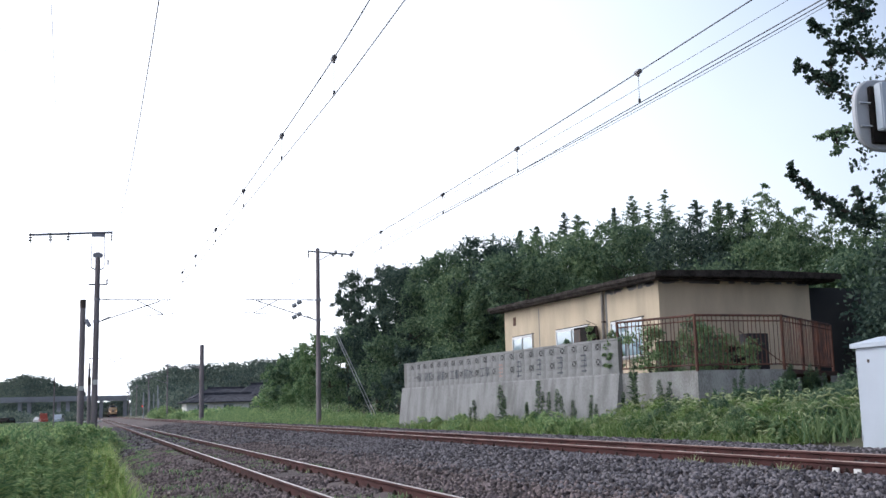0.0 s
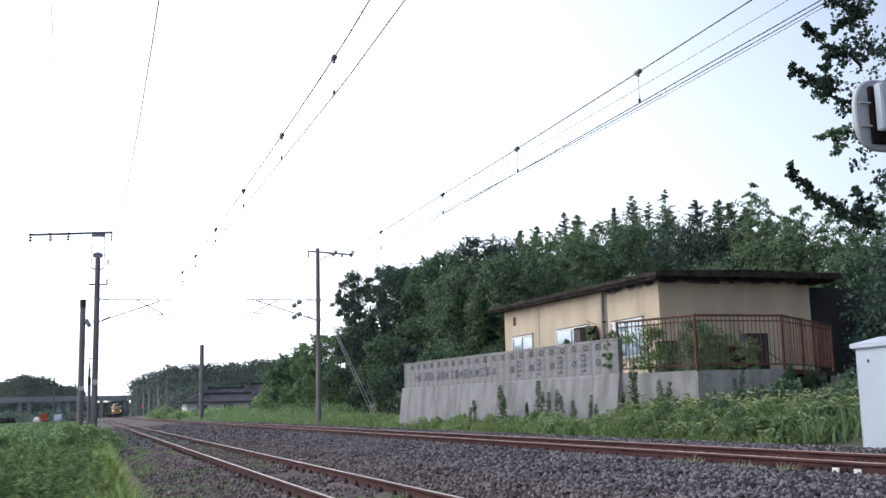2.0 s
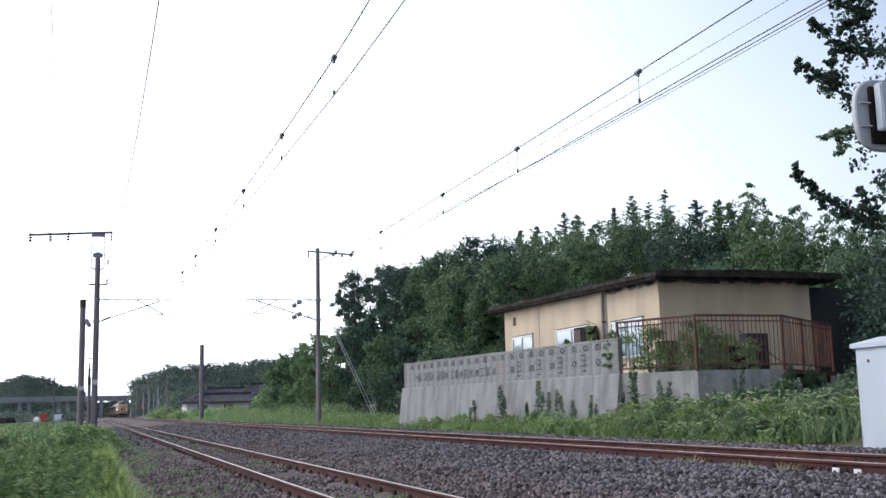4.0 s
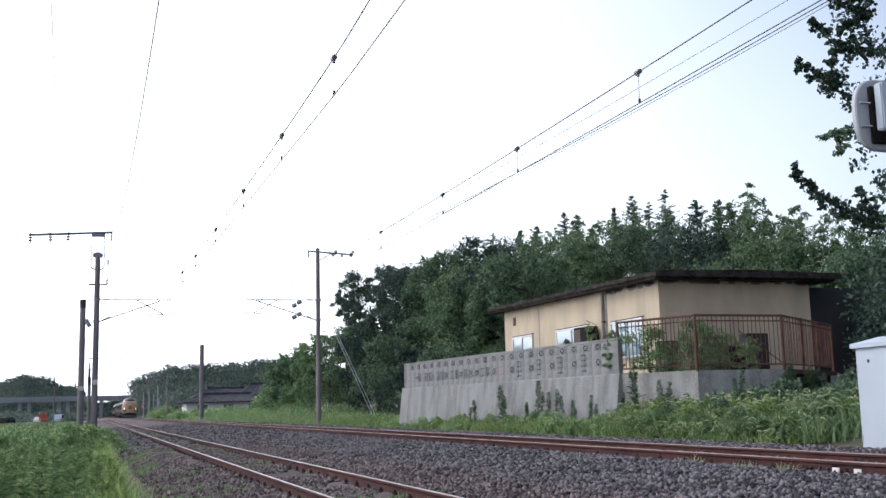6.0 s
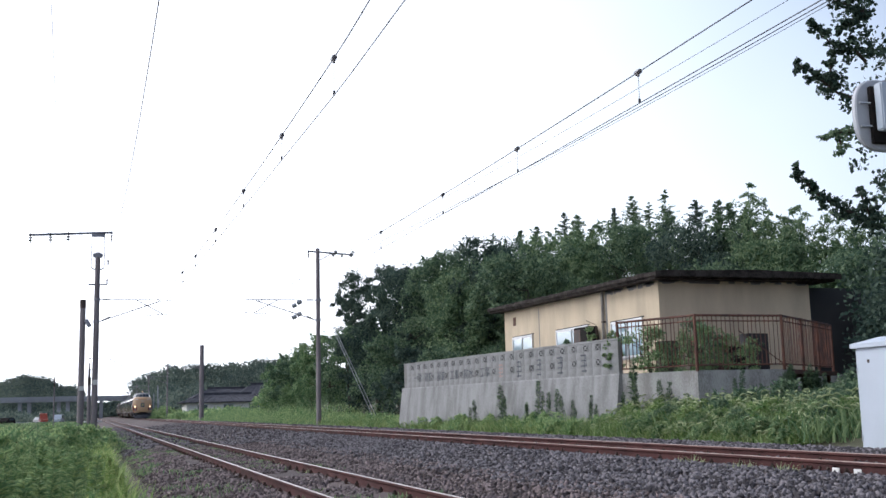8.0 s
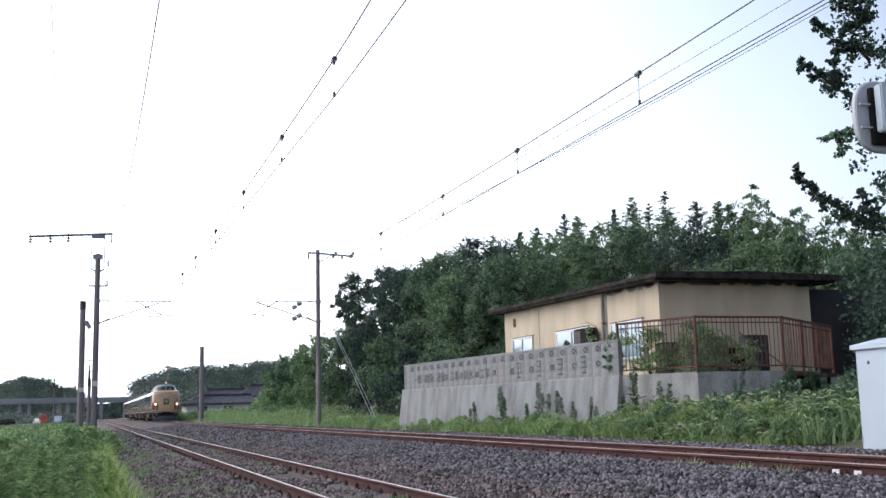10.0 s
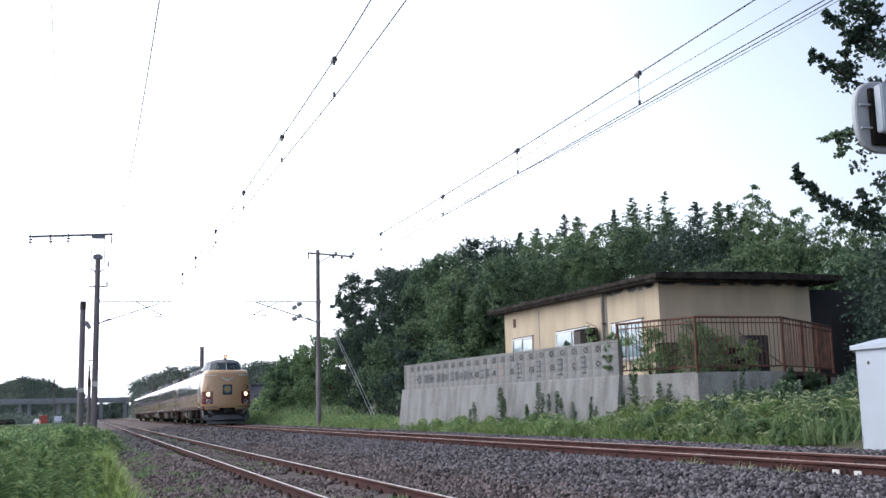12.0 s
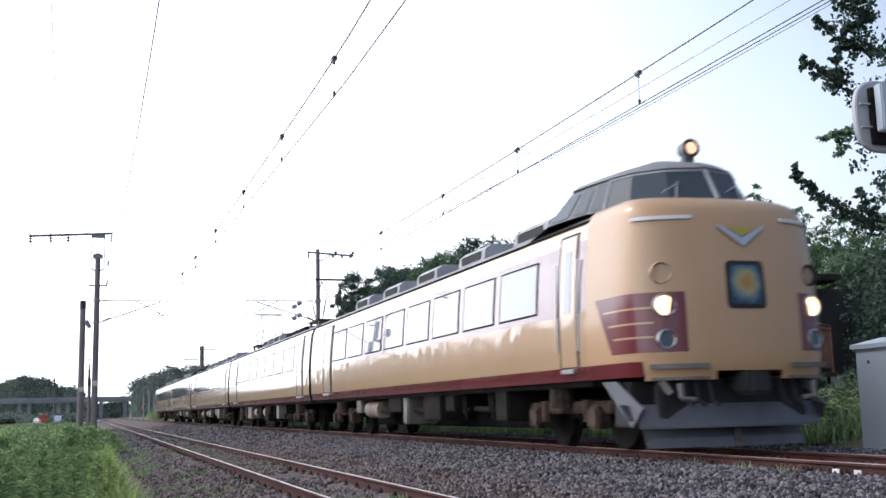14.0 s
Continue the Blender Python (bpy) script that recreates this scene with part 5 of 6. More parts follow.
def house():
    h = thing("house", 16, 27.5, 1.585, "low cream stuccoed house with a black flat roof", "house")
    W, L, H = 5.35, 12.35, 2.88
    wins = [(9.5, 11.4, 1.30, 1.91), (4.75, 7.25, 1.22, 1.88), (1.05, 3.0, 0.70, 1.82)]
    # front wall with its openings, cut as piers, aprons and lintels
    ys = [0.0] + sorted([a for q in wins for a in q[:2]]) + [L]
    for a, b in zip(ys, ys[1:]):
        q = next((q for q in wins if abs(q[0] - a) < 1e-6), None)
        for z0, z1 in ((-0.05, q[2]), (q[3], H)) if q else ((-0.05, H),):
            part("wall_front", boxm(0, 0.18, a, b, z0, z1), "stucco", h, "sunlit cream stucco wall")
    part("wall_side", boxm(0.182, W, 0, 0.18, -0.05, H), "stucco", h, "cream stucco end wall")
    part("wall_back", boxm(W - 0.18, W, 0.182, L, -0.05, H), "stucco", h)
    part("wall_end", boxm(0.182, W - 0.182, L - 0.18, L, -0.05, H), "stucco", h)
    part("floor", boxm(0.2, W - 0.2, 0.2, L - 0.2, -0.05, 0.02), "sleeper", h)
    for q in wins:
        house_window(h, *q)
    # roof slab: ragged dark edge
    rg = random.Random(5)
    bm = boxm(-0.36, 6.0, -0.45, 13.05, H, H + 0.09)
    part("soffit", bm, "roof", h, "dark stained soffit")
    n = 140
    rings = []
    for k in range(n + 1):
        y = -0.6 + 13.8 * k / n
        z1 = H + 0.20 + 0.05 * noise.noise((k * 0.6, 2.0, 0)) + 0.06 * noise.noise((k * 1.7, 5.0, 0))
        x0 = -0.42 + 0.03 * noise.noise((k * 0.7, 7.0, 0))
        rings.append([(x0, y, H + 0.085), (x0, y, z1), (x0 + 0.25, y, z1 + 0.04), (3.0, y, H + 0.30), (6.0, y, H + 0.24), (6.1, y, H + 0.19), (6.1, y, H + 0.085)])
    part("roof", loft(rings, closed=True, caps=True), "roof", h, "black tarred flat roof with a crumbling edge")
    part("fascia_board", boxm(-0.44, 6.1, -0.66, -0.605, H + 0.05, H + 0.22, 0.01), "roof", h)
    bm = bmesh.new()
    for k in range(26):
        x = 5.2 * rg.random()
        box(bm, x, x + 0.15 + 0.25 * rg.random(), -0.012, -0.002, H - 0.03 - 0.07 * rg.random(), H)
    for k in range(22):
        y = 0.1 + 3.0 * rg.random()
        box(bm, -0.012, -0.002, y, y + 0.1 + 0.25 * rg.random(), H - 0.04 - 0.12 * rg.random(), H)
    part("peeling_edge", bm, "mortar", h, "grey peeled patches under the eave")
    p = part("downpipe", rodm((-0.07, 3.53, 0.1), (-0.07, 3.53, 2.88), 0.05, n=8), "sleeper", h, "pale grey rain pipe")
    # narrow darker grey strip alongside the pipe, nearly its full height
    part("grey_strip", boxm(-0.006, -0.002, 3.32, 3.44, 0.2, 2.86), "mortar", h, "narrow grey strip beside the rain pipe")
    part("bracket", boxm(-0.12, 0.0, 3.44, 3.56, 1.9, 1.95), "iron", p)
    part("wall_groove", boxm(-0.008, -0.002, 8.84, 8.90, 0, H), "mortar", h)
    part("vent", boxm(-0.02, 0.0, 11.13, 11.40, 2.42, 2.76, 0.01), "rust", h, "small brown vent")
    # lean-to at the side: closed box, its inner shade put into the near-black colour
    part("lean_to", boxm(W, 7.6, 0.3, 6.0, -0.05, H - 0.12, 0.02), "dark", h, "lean-to as a closed near-black box, shade in its colour")
    part("sill", boxm(-0.09, 0.0, 1.0, 3.15, 0.62, 0.69, 0.01), "block", h)
    a = thing("air_conditioner", 15.55, 31.38, 1.585, "dark grey outdoor unit on a stand by the window", "air conditioner")
    part("casing", boxm(0, 0.36, 0, 1.12, 1.20, 1.83, 0.02), "under", a)
    part("grille", boxm(-0.012, -0.001, 0.58, 1.06, 1.27, 1.76, 0.004), "iron", a)
    for y in (0.1, 1.05):
        part("leg", boxm(0.05, 0.3, y - 0.03, y + 0.03, 0, 1.20), "iron", a)
    # the roof and wall tops rise gently towards the far end
    for o in h.children:
        if o.name.split(".")[0] in ("wall_front", "wall_side", "wall_back", "wall_end", "soffit", "roof", "fascia_board", "peeling_edge", "downpipe"):
            for v in o.data.vertices:
                if v.co.z > 2.3:
                    v.co.z += 0.0138 * v.co.y
    an = thing("antenna_frame", 15.75, 31.2, 1.585, "thin bent wire frame beside the outdoor unit", "wire frame")
    part("wire", rod(rodm((0, 0, 0), (0, 0, 1.85), 0.015), (0, 0, 1.85), (0, 0.7, 2.05), 0.012), "iron", an)
    tree("shrub", 15.4, 30.9, 3.35, 0.5, "weed", "leafy climber in front of the house wall", "shrub", 0.12, 22, 307, "bush", 1.58, 20, low=0.5)
    tree("shrub", 12.55, 26.7, 2.66, 0.5, "leaf2", "small shrub peeping over the block wall", "shrub", 0.12, 22, 309, "bush", 1.58, 20, low=0.5)


def relay_cabinet():
    c = thing("relay_cabinet", 11.12, 13.35, -0.08, "white painted steel relay cabinet beside the track", "cabinet")
    part("body", boxm(0, 0.75, -1.5, 0, 0.04, 1.70, 0.015), "white", c)
    lid = loft([[(-0.05, -1.55, z), (0.8, -1.55, z), (0.8, 0.05, z), (-0.05, 0.05, z)] for z in (1.70, 1.765)] + [[(0.25, -1.25, 1.86), (0.5, -1.25, 1.86), (0.5, -0.25, 1.86), (0.25, -0.25, 1.86)]],
               closed=True, caps=True)
    part("lid", lid, "white", c, "sloping white lid with overhang")
    for y0, y1 in ((-0.72, -0.03), (-1.46, -0.75)):
        d = part("door", boxm(-0.012, 0.0, y0, y1, 0.13, 1.64, 0.004), "white", c)
        part("latch", boxm(-0.02, -0.0125, y0 + 0.40, y0 + 0.45, 1.47, 1.52, 0.004), "iron", d, "small dark latch")
        part("nameplate", boxm(-0.014, -0.002, y0 + 0.25, y0 + 0.45, 0.06, 0.095, 0.003), "greyp", c, "small grey plate")
        for z in (0.35, 1.35):
            part("hinge", rodm((-0.015, y1 - 0.01, z - 0.05), (-0.015, y1 - 0.01, z + 0.05), 0.012, n=6), "greyp", d)
    part("foot_frame", boxm(-0.05, 0.8, -1.55, 0.05, -0.14, 0.05, 0.01), "sleeper", c, "concrete plinth")


def crossing_sign():
    """Rounded panel seen from behind, with its lamp box, on a post arm."""
    s = thing("crossing_signal", 12.48, 12.6, -0.1, "pale grey rounded signal panel seen from behind on a post", "signal")
    smooth(part("post", rodm((0, 0, 0), (0, 0, 6.6), 0.11, 0.09, 14), "steel", s, "grey steel post"))
    n, ring = 40, []
    for k in range(n):
        a = 2 * math.pi * k / n
        ex = 2.8
        cx, cz = math.copysign(abs(math.cos(a)) ** (2 / ex), math.cos(a)), math.copysign(abs(math.sin(a)) ** (2 / ex), math.sin(a))
        ring.append((cx * 0.50, cz * 0.56))
    bm = loft([[(-1.10 + x * q, y, 5.22 + z * q) for x, z in ring] for y, q in ((0.0, 0.96), (0.02, 1.0), (0.09, 1.0), (0.10, 0.97))], closed=True, caps=True)
    p = smooth(part("panel", bm, "greyp", s, "pale grey rounded panel"))
    part("bracket_plate", boxm(-1.37, -1.05, -0.09, -0.002, 4.76, 5.64, 0.01), "under", p, "dark mounting plate")
    part("lamp_box", boxm(-1.33, -0.62, -0.26, -0.092, 4.93, 5.66, 0.02), "white", p, "light grey lamp box")
    for z in (5.38, 5.02):
        part("bolt", rodm((-1.55, -0.03, z), (-1.28, -0.06, z), 0.018, n=6), "chrome", p)
    part("top_arm", rodm((-1.15, 0.05, 5.74), (0, 0.0, 5.82), 0.04), "steel", s)
    part("lower_arm", rodm((-0.9, 0.05, 4.3), (0, 0.0, 4.35), 0.05), "steel", s)
    part("cross_arm", boxm(-1.15, 0, -0.04, 0.04, 3.95, 4.03, 0.01), "steel", s, "grey steel arm")


def near_tree():
    """Ginkgo-like tree whose long leafy shoots reach towards the track."""
    rg = np.random.default_rng(77)
    t = thing("roadside_tree", 15.3, 15.2, 0.2, "leafy green tree with long drooping shoots", "tree")
    bm = bmesh.new()
    limbs(bm, (0, 0, 0), 8.5, 1.0, 1, 0.2, rg)
    part("trunk", bm, "bark", t)
    cs, rs = [], []
    for k in range(75):
        a, zz = rg.random() * 6.283, 1.6 + 7.4 * rg.random()
        r = (0.45 + 0.6 * rg.random()) * (1.2 if zz < 4 else 0.9)
        cs.append(((0.15 if zz < 3.6 else 0.55) + r * math.cos(a), r * math.sin(a), zz))
        rs.append(0.3 + 0.12 * rg.random())
    for k in range(190):
        a = rg.random() * 6.283
        r = 1.75 * math.sqrt(rg.random())
        cs.append((-0.35 + r * math.cos(a), r * math.sin(a), 1.0 + 2.9 * rg.random() - 0.25 * r))
        rs.append(0.3)
    for k in range(60):
        # foliage that hangs about the upper trunk on the side of the line
        zz = (4.2 + 1.6 * rg.random()) if k % 2 else (6.4 + 2.4 * rg.random())
        cs.append((-1.35 + 0.7 * rg.random(), 0.6 + 0.5 * rg.normal(), zz))
        rs.append(0.20)
    v, f = leaves(cs, rs, 34, 0.085, 0.2, 0.85, rg)
    raw("crown", v, f, "ginkgo", t)
    # long leafy boughs: chains of points with a thickness of foliage
    boughs = {
        "upper_bough": ("ginkgo", [[(-1.6, 0.6, 6.1), (-2.28, 0.6, 6.25), (-2.71, 0.6, 6.57), (-3.15, 0.6, 6.76)], [(-1.5, 0.6, 6.9), (-1.75, 0.6, 7.12), (-2.2, 0.6, 7.15), (-2.46, 0.6, 7.35), (-2.69, 0.6, 7.66)],
                               [(-2.28, 0.6, 6.25), (-2.35, 0.6, 6.65), (-2.2, 0.6, 7.15)]], 0.15),
        "top_bough": ("ginkgo", [[(-1.4, 0.6, 8.1), (-1.75, 0.6, 7.85), (-2.03, 0.6, 7.55)], [(-1.4, 0.6, 8.1), (-1.9, 0.6, 8.2), (-2.2, 0.6, 8.25)]], 0.14),
        "middle_bough": ("leaf2", [[(-1.5, 0.6, 5.5), (-1.7, 0.6, 5.62), (-2.19, 0.6, 5.60), (-2.61, 0.6, 5.44)], [(-2.19, 0.6, 5.60), (-2.16, 0.6, 5.35), (-2.15, 0.6, 5.12)]], 0.085),
        "lower_bough": ("ginkgo", [[(-1.6, 0.6, 3.9), (-2.08, 0.6, 4.08), (-2.42, 0.6, 4.2), (-2.76, 0.6, 4.36), (-3.13, 0.6, 4.68), (-3.30, 0.6, 4.95)], [(-1.6, 0.6, 3.9), (-1.9, 0.6, 4.56)]], 0.13)}
    made = {}
    for nm, (m, chains, thick) in boughs.items():
        bm, cs, rs = bmesh.new(), [], []
        for ch in chains:
            n = len(ch) - 1
            for i in range(n):
                p, q = Vector(ch[i]), Vector(ch[i + 1])
                rod(bm, p, q, 0.03 * (1 - i / n) + 0.008, 0.03 * (1 - (i + 1) / n) + 0.005, 5)
                steps = max(2, int((q - p).length / 0.055))
                for j in range(steps):
                    u = (i + j / steps) / n
                    c = p.lerp(q, j / steps)
                    for _ in range(2):
                        w = thick * (1.15 - 0.85 * u)
                        cs.append((c.x + rg.normal() * w * 0.75, c.y + rg.normal() * w, c.z + rg.normal() * w * 0.75))
                        rs.append(0.05 + 0.05 * (1 - u))
        b = part(nm, bm, "bark", t, "long leafy bough that sways in the wind")
        v, f = leaves(cs, rs, 15 if m == "ginkgo" else 9, 0.078, 0.3, 0.85, rg)
        raw("leaves", v, f, m, b)
        made[nm] = b
    return made


# ---- woods ----
def woods():
    k, sway = 100, []
    lab = "dense dark green broadleaf tree in the wood"
    # hedge of bushes along the line
    for x, y, z, wd in ((15.6, 88, 4.4, 4.5), (14.9, 83, 4.8, 4.6), (14.2, 78, 5.0, 4.6), (13.8, 73.5, 5.0, 4.4), (13.9, 69, 4.3, 4.2), (14, 64, 5.3, 5),
                        (14.2, 59.5, 5.4, 4.5), (14.6, 55, 5.4, 4.5), (14.6, 50.5, 4.4, 4.5), (14.0, 46, 3.4, 4.0), (14.2, 42.5, 3.2, 3.4)):
        k += 1
        tree("bush", x, y, z, wd, ("hedge", "hedge", "leaf2")[k % 3] if y > 56 else ("leaf", "leaf2")[k % 2], "tangled green bush beside the railway", "bush", 0.15, 90, k, "round", None, 130, aspect=0.45, low=0.0)
    for x, y, z, wd in ((21.5, 79, 12.2, 6.0), (19.3, 79, 11.8, 4.4), (18.0, 73.5, 9.2, 4.0), (20.6, 69, 10.4, 6.0), (18.8, 63.5, 9.5, 5.6), (18.8, 59.5, 9.5, 5.6), (16.8, 55.5, 8.6, 5.6), (17.7, 52, 8.9, 5.6), (16.7, 47.5, 7.4, 5.6),
                        (18.4, 48, 9.0, 6), (18.7, 44, 7.8, 5.6)):
        k += 1
        tree("tree", x, y, z, wd, ("bamboo", "leaf", "leaf2")[k % 3] if y < 60 else "leaf", lab, "tree", 0.15, 120, k, "round", None, 190, aspect=0.42, low=0.03)
    # second row, mixed with bamboo
    for x, y, z, wd in ((22.5, 66, 10.8, 7), (22, 60.5, 10.6, 7), (23, 55, 10.2, 7), (23, 49, 9.6, 7), (24, 44, 9.0, 7), (25, 39.5, 8.2, 7), (25.5, 35, 7.0, 6.0), (26, 31, 6.0, 6.0), (27, 27, 5.0, 6), (25, 31, 5, 5), (24, 37, 6, 6)):
        k += 1
        tree("tree", x, y, z, wd, ("bamboo", "leaf2", "leaf")[k % 3], lab, "tree", 0.15, 110, k, "round", None, 190, aspect=0.42, low=0.05)
    # dark conifers that stand above the rest
    for x, y, z, wd in ((26.0, 46.8, 11.22, 3.2), (26.0, 48.8, 10.96, 2.6), (26.0, 45.2, 10.53, 2.8), (26.0, 43.6, 10.84, 3.0), (26.0, 40.9, 9.88, 3.2), (26.0, 39.2, 9.50, 2.6), (26.0, 38.4, 9.20, 2.8), (26.0, 54.9, 11.80, 3.0), (26.0, 53.2, 11.42, 3.2), (23.5, 53.2, 10.69, 2.6), (26.0, 37.2, 8.76, 2.8), (23.5, 60.0, 11.40, 3.0), (23.5, 55.7, 10.85, 3.2)):
        k += 1
        spire(x, y, z + 0.1, wd * 1.75, "leaf2" if k % 3 else "leaf", "slim dark green conifer rising over the wood", k)
    for x, y, z in ((26, 55.0, 11.9), (25.5, 51.4, 11.5), (26, 49.0, 11.1), (26, 45.8, 10.7), (26.2, 36.2, 10.3), (26.2, 36.9, 9.3), (26, 34.6, 9.2), (26, 32.3, 8.6), (22.5, 52.5, 10.8), (22, 47, 10.4), (22.3, 44.6, 10.0), (26, 41.8, 10.0), (20.5, 62, 10.2), (20, 54, 10.0), (19.5, 66, 9.9), (19.5, 50, 9.4)):
        k += 1
        sway.append(bamboo(x, y, z, k, "green bamboo clump with feathery arching tips", width=3.0))
    # shade behind the house
    for x, y, z, wd in ((24.0, 26, 4.8, 4.5), (23.0, 22.5, 4.2, 4.0), (21.0, 20.0, 3.6, 4.0), (19.0, 19.0, 2.6, 3.0), (17.5, 17.5, 2.4, 2.6)):
        k += 1
        tree("bush", x, y, z, wd, "leaf", "dark evergreen bush beside the house", "bush", 0.18, 46, k, "bush", None, 100, low=0.0)
    return sway


def far_wood(name, x0, x1, y, zs, label, seed, size=1.5, depth=40, count=15000):
    """A distant wooded rise, too far to count trees."""
    rg = np.random.default_rng(seed)
    k = count // 30
    x = x0 + (x1 - x0) * rg.random(k)
    top = np.interp(x, np.linspace(x0, x1, len(zs)), zs) + np.array([1.2 * noise.noise((a * 0.22, seed, 0)) + 0.8 * noise.noise((a * 0.7, seed, 5)) for a in x])
    u = rg.random(k) ** 0.5
    c = np.stack([x, y + depth * (u - 0.5), top * u - 0.5], 1)
    v, f = leaves(c, np.full(k, 2.2), 30, size, 0.2, 0.7, rg)
    # the mass of foliage behind the outer leaves
    cx = np.linspace(x0, x1, 60)
    cz = np.interp(cx, np.linspace(x0, x1, len(zs)), zs) * 0.9
    core = np.concatenate([np.stack([cx, np.full(60, y + depth * q), np.maximum(cz * w, -1) - 0.8 * (w == 0)], 1) for q, w in ((0.05, 0.0), (0.2, 0.6), (0.42, 0.93), (0.5, 0.97), (0.6, 0.0))])
    cf = np.array([(r * 60 + i, r * 60 + i + 1, (r + 1) * 60 + i + 1, (r + 1) * 60 + i) for r in range(4) for i in range(59)])
    v, f = np.concatenate([v, core]), np.concatenate([f, cf + len(v)])
    ob = raw(name, v, f, "hazyleaf")
    return tagged(ob, label, "woods", kind="stuff")


# ---- distance ----
def overpass():
    o = thing("road_overpass", 0, 392, 0, "grey concrete road overpass crossing the railway", "bridge")
    part("deck", boxm(-95, 14, -4, 4, 5.9, 6.7, 0.05), "bridge", o)
    part("parapet", boxm(-95, 14, -4.2, -3.9, 6.7, 7.7, 0.02), "bridge", o, "solid concrete parapet")
    for k in range(22):
        part("parapet_post", boxm(-94 + 5 * k, -93.7 + 5 * k, -4.32, -4.2, 5.9, 7.85), "bridge", o)
    for x in (-70, -52, -36, -22.5, -19.5, -10, -7, 4, 12):
        part("pier", boxm(x - 0.6, x + 0.6, -2.5, 2.5, -1, 5.9, 0.05), "bridge", o)
    b = part("abutment", boxm(14, 60, -4, 4, -1, 7.6, 0.05), "bridge", o)


def far_house(x, y, w, d, wall_h, roof_h, label, gable=True, wallmat="plaster"):
    h = thing("village_house", x, y, ground_z(x) - 0.2, label, "house")
    part("wall", boxm(0, w, 0, d, 0, wall_h), wallmat, h)
    z1, z2 = wall_h, wall_h + roof_h
    e = 0.7
    bm = loft([[(-e, -e, z1), (w + e, -e, z1), (w + e, d + e, z1), (-e, d + e, z1)], [(-e, -e, z1 + 0.15), (w + e, -e, z1 + 0.15), (w + e, d + e, z1 + 0.15), (-e, d + e, z1 + 0.15)],
               [(w * 0.22, d * 0.5, z2), (w * 0.78, d * 0.5, z2), (w * 0.78, d * 0.5 + 0.1, z2), (w * 0.22, d * 0.5 + 0.1, z2)]], closed=True, caps=True)
    r = part("roof", bm, "tile", h, "grey tiled hip roof")
    part("ridge", boxm(w * 0.2, w * 0.8, d * 0.5 - 0.2, d * 0.5 + 0.3, z2 - 0.05, z2 + 0.3, 0.05), "tile", r)
    for k in range(14):
        u = k / 13
        part("roof_batten", rodm((-e + (w + 2 * e) * u, -e, z1 + 0.17), (w * 0.22 + w * 0.56 * u, d * 0.5, z2 + 0.02), 0.06, n=5), "tile", r)
    for k in range(3):
        q = part("window", boxm(w * (0.12 + 0.3 * k), w * (0.12 + 0.3 * k) + 1.6, -0.05, -0.005, 0.9, min(2.0, wall_h - 0.2)), "chrome", h)
        part("pane", boxm(w * (0.12 + 0.3 * k) + 0.08, w * (0.12 + 0.3 * k) + 1.52, -0.07, -0.052, 1.0, min(1.9, wall_h - 0.3)), "glass", q)
    return h


def vehicle(x, y, paint, label, rz=0, tall=1.5, length=4.2):
    """A small parked or passing vehicle seen from far off."""
    v = thing("car", x, y, ground_z(x), label, "car", rz=rz)
    w = 0.82
    prof = [(0, 0.35), (0, 0.85), (0.15, 0.95), (0.9, 1.0), (1.5, tall - 0.04), (1.8, tall), (length - 0.7, tall), (length - 0.15, 1.0), (length, 0.9), (length, 0.35)]
    part("body", loft([[(a, s * w, b) for a, b in prof] for s in (-1, -0.96, 0.96, 1)], closed=True, caps=True), paint, v)
    for s in (-1, 1):
        part("window", boxm(1.5, length - 0.7, s * (w + 0.012) - 0.006, s * (w + 0.012) + 0.006, 1.0, tall - 0.12, 0.004), "glass", v)
        for a in (0.75, length - 0.8):
            q = smooth(part("wheel", rodm((a, s * (w - 0.18), 0.31), (a, s * (w + 0.01), 0.31), 0.31, n=14), "dark", v))
            part("rim", rodm((a, s * (w + 0.011), 0.31), (a, s * (w + 0.02), 0.31), 0.18, n=12), "chrome", q)
    return v


def crossing_post(x, y, h, label, red=False):
    p = thing("crossing_post", x, y, ground_z(x), label, "crossing post", "crossing posts")
    part("post", rodm((0, 0, -0.1), (0, 0, h), 0.09, n=8), "bridge", p)
    if red:
        b = part("lamp_board", boxm(-0.35, 0.35, -0.08, 0.0, h * 0.55, h * 0.55 + 0.35, 0.03), "dark", p)
        for s in (-0.18, 0.18):
            part("lamp", rodm((s, -0.14, h * 0.55 + 0.17), (s, -0.081, h * 0.55 + 0.17), 0.12, n=12), "signred" if s < 0 else "dark", b, "round crossing lamp")
        part("striped_sleeve", rodm((0, 0, 0.9), (0, 0, 1.8), 0.11, n=8), "rust", p)


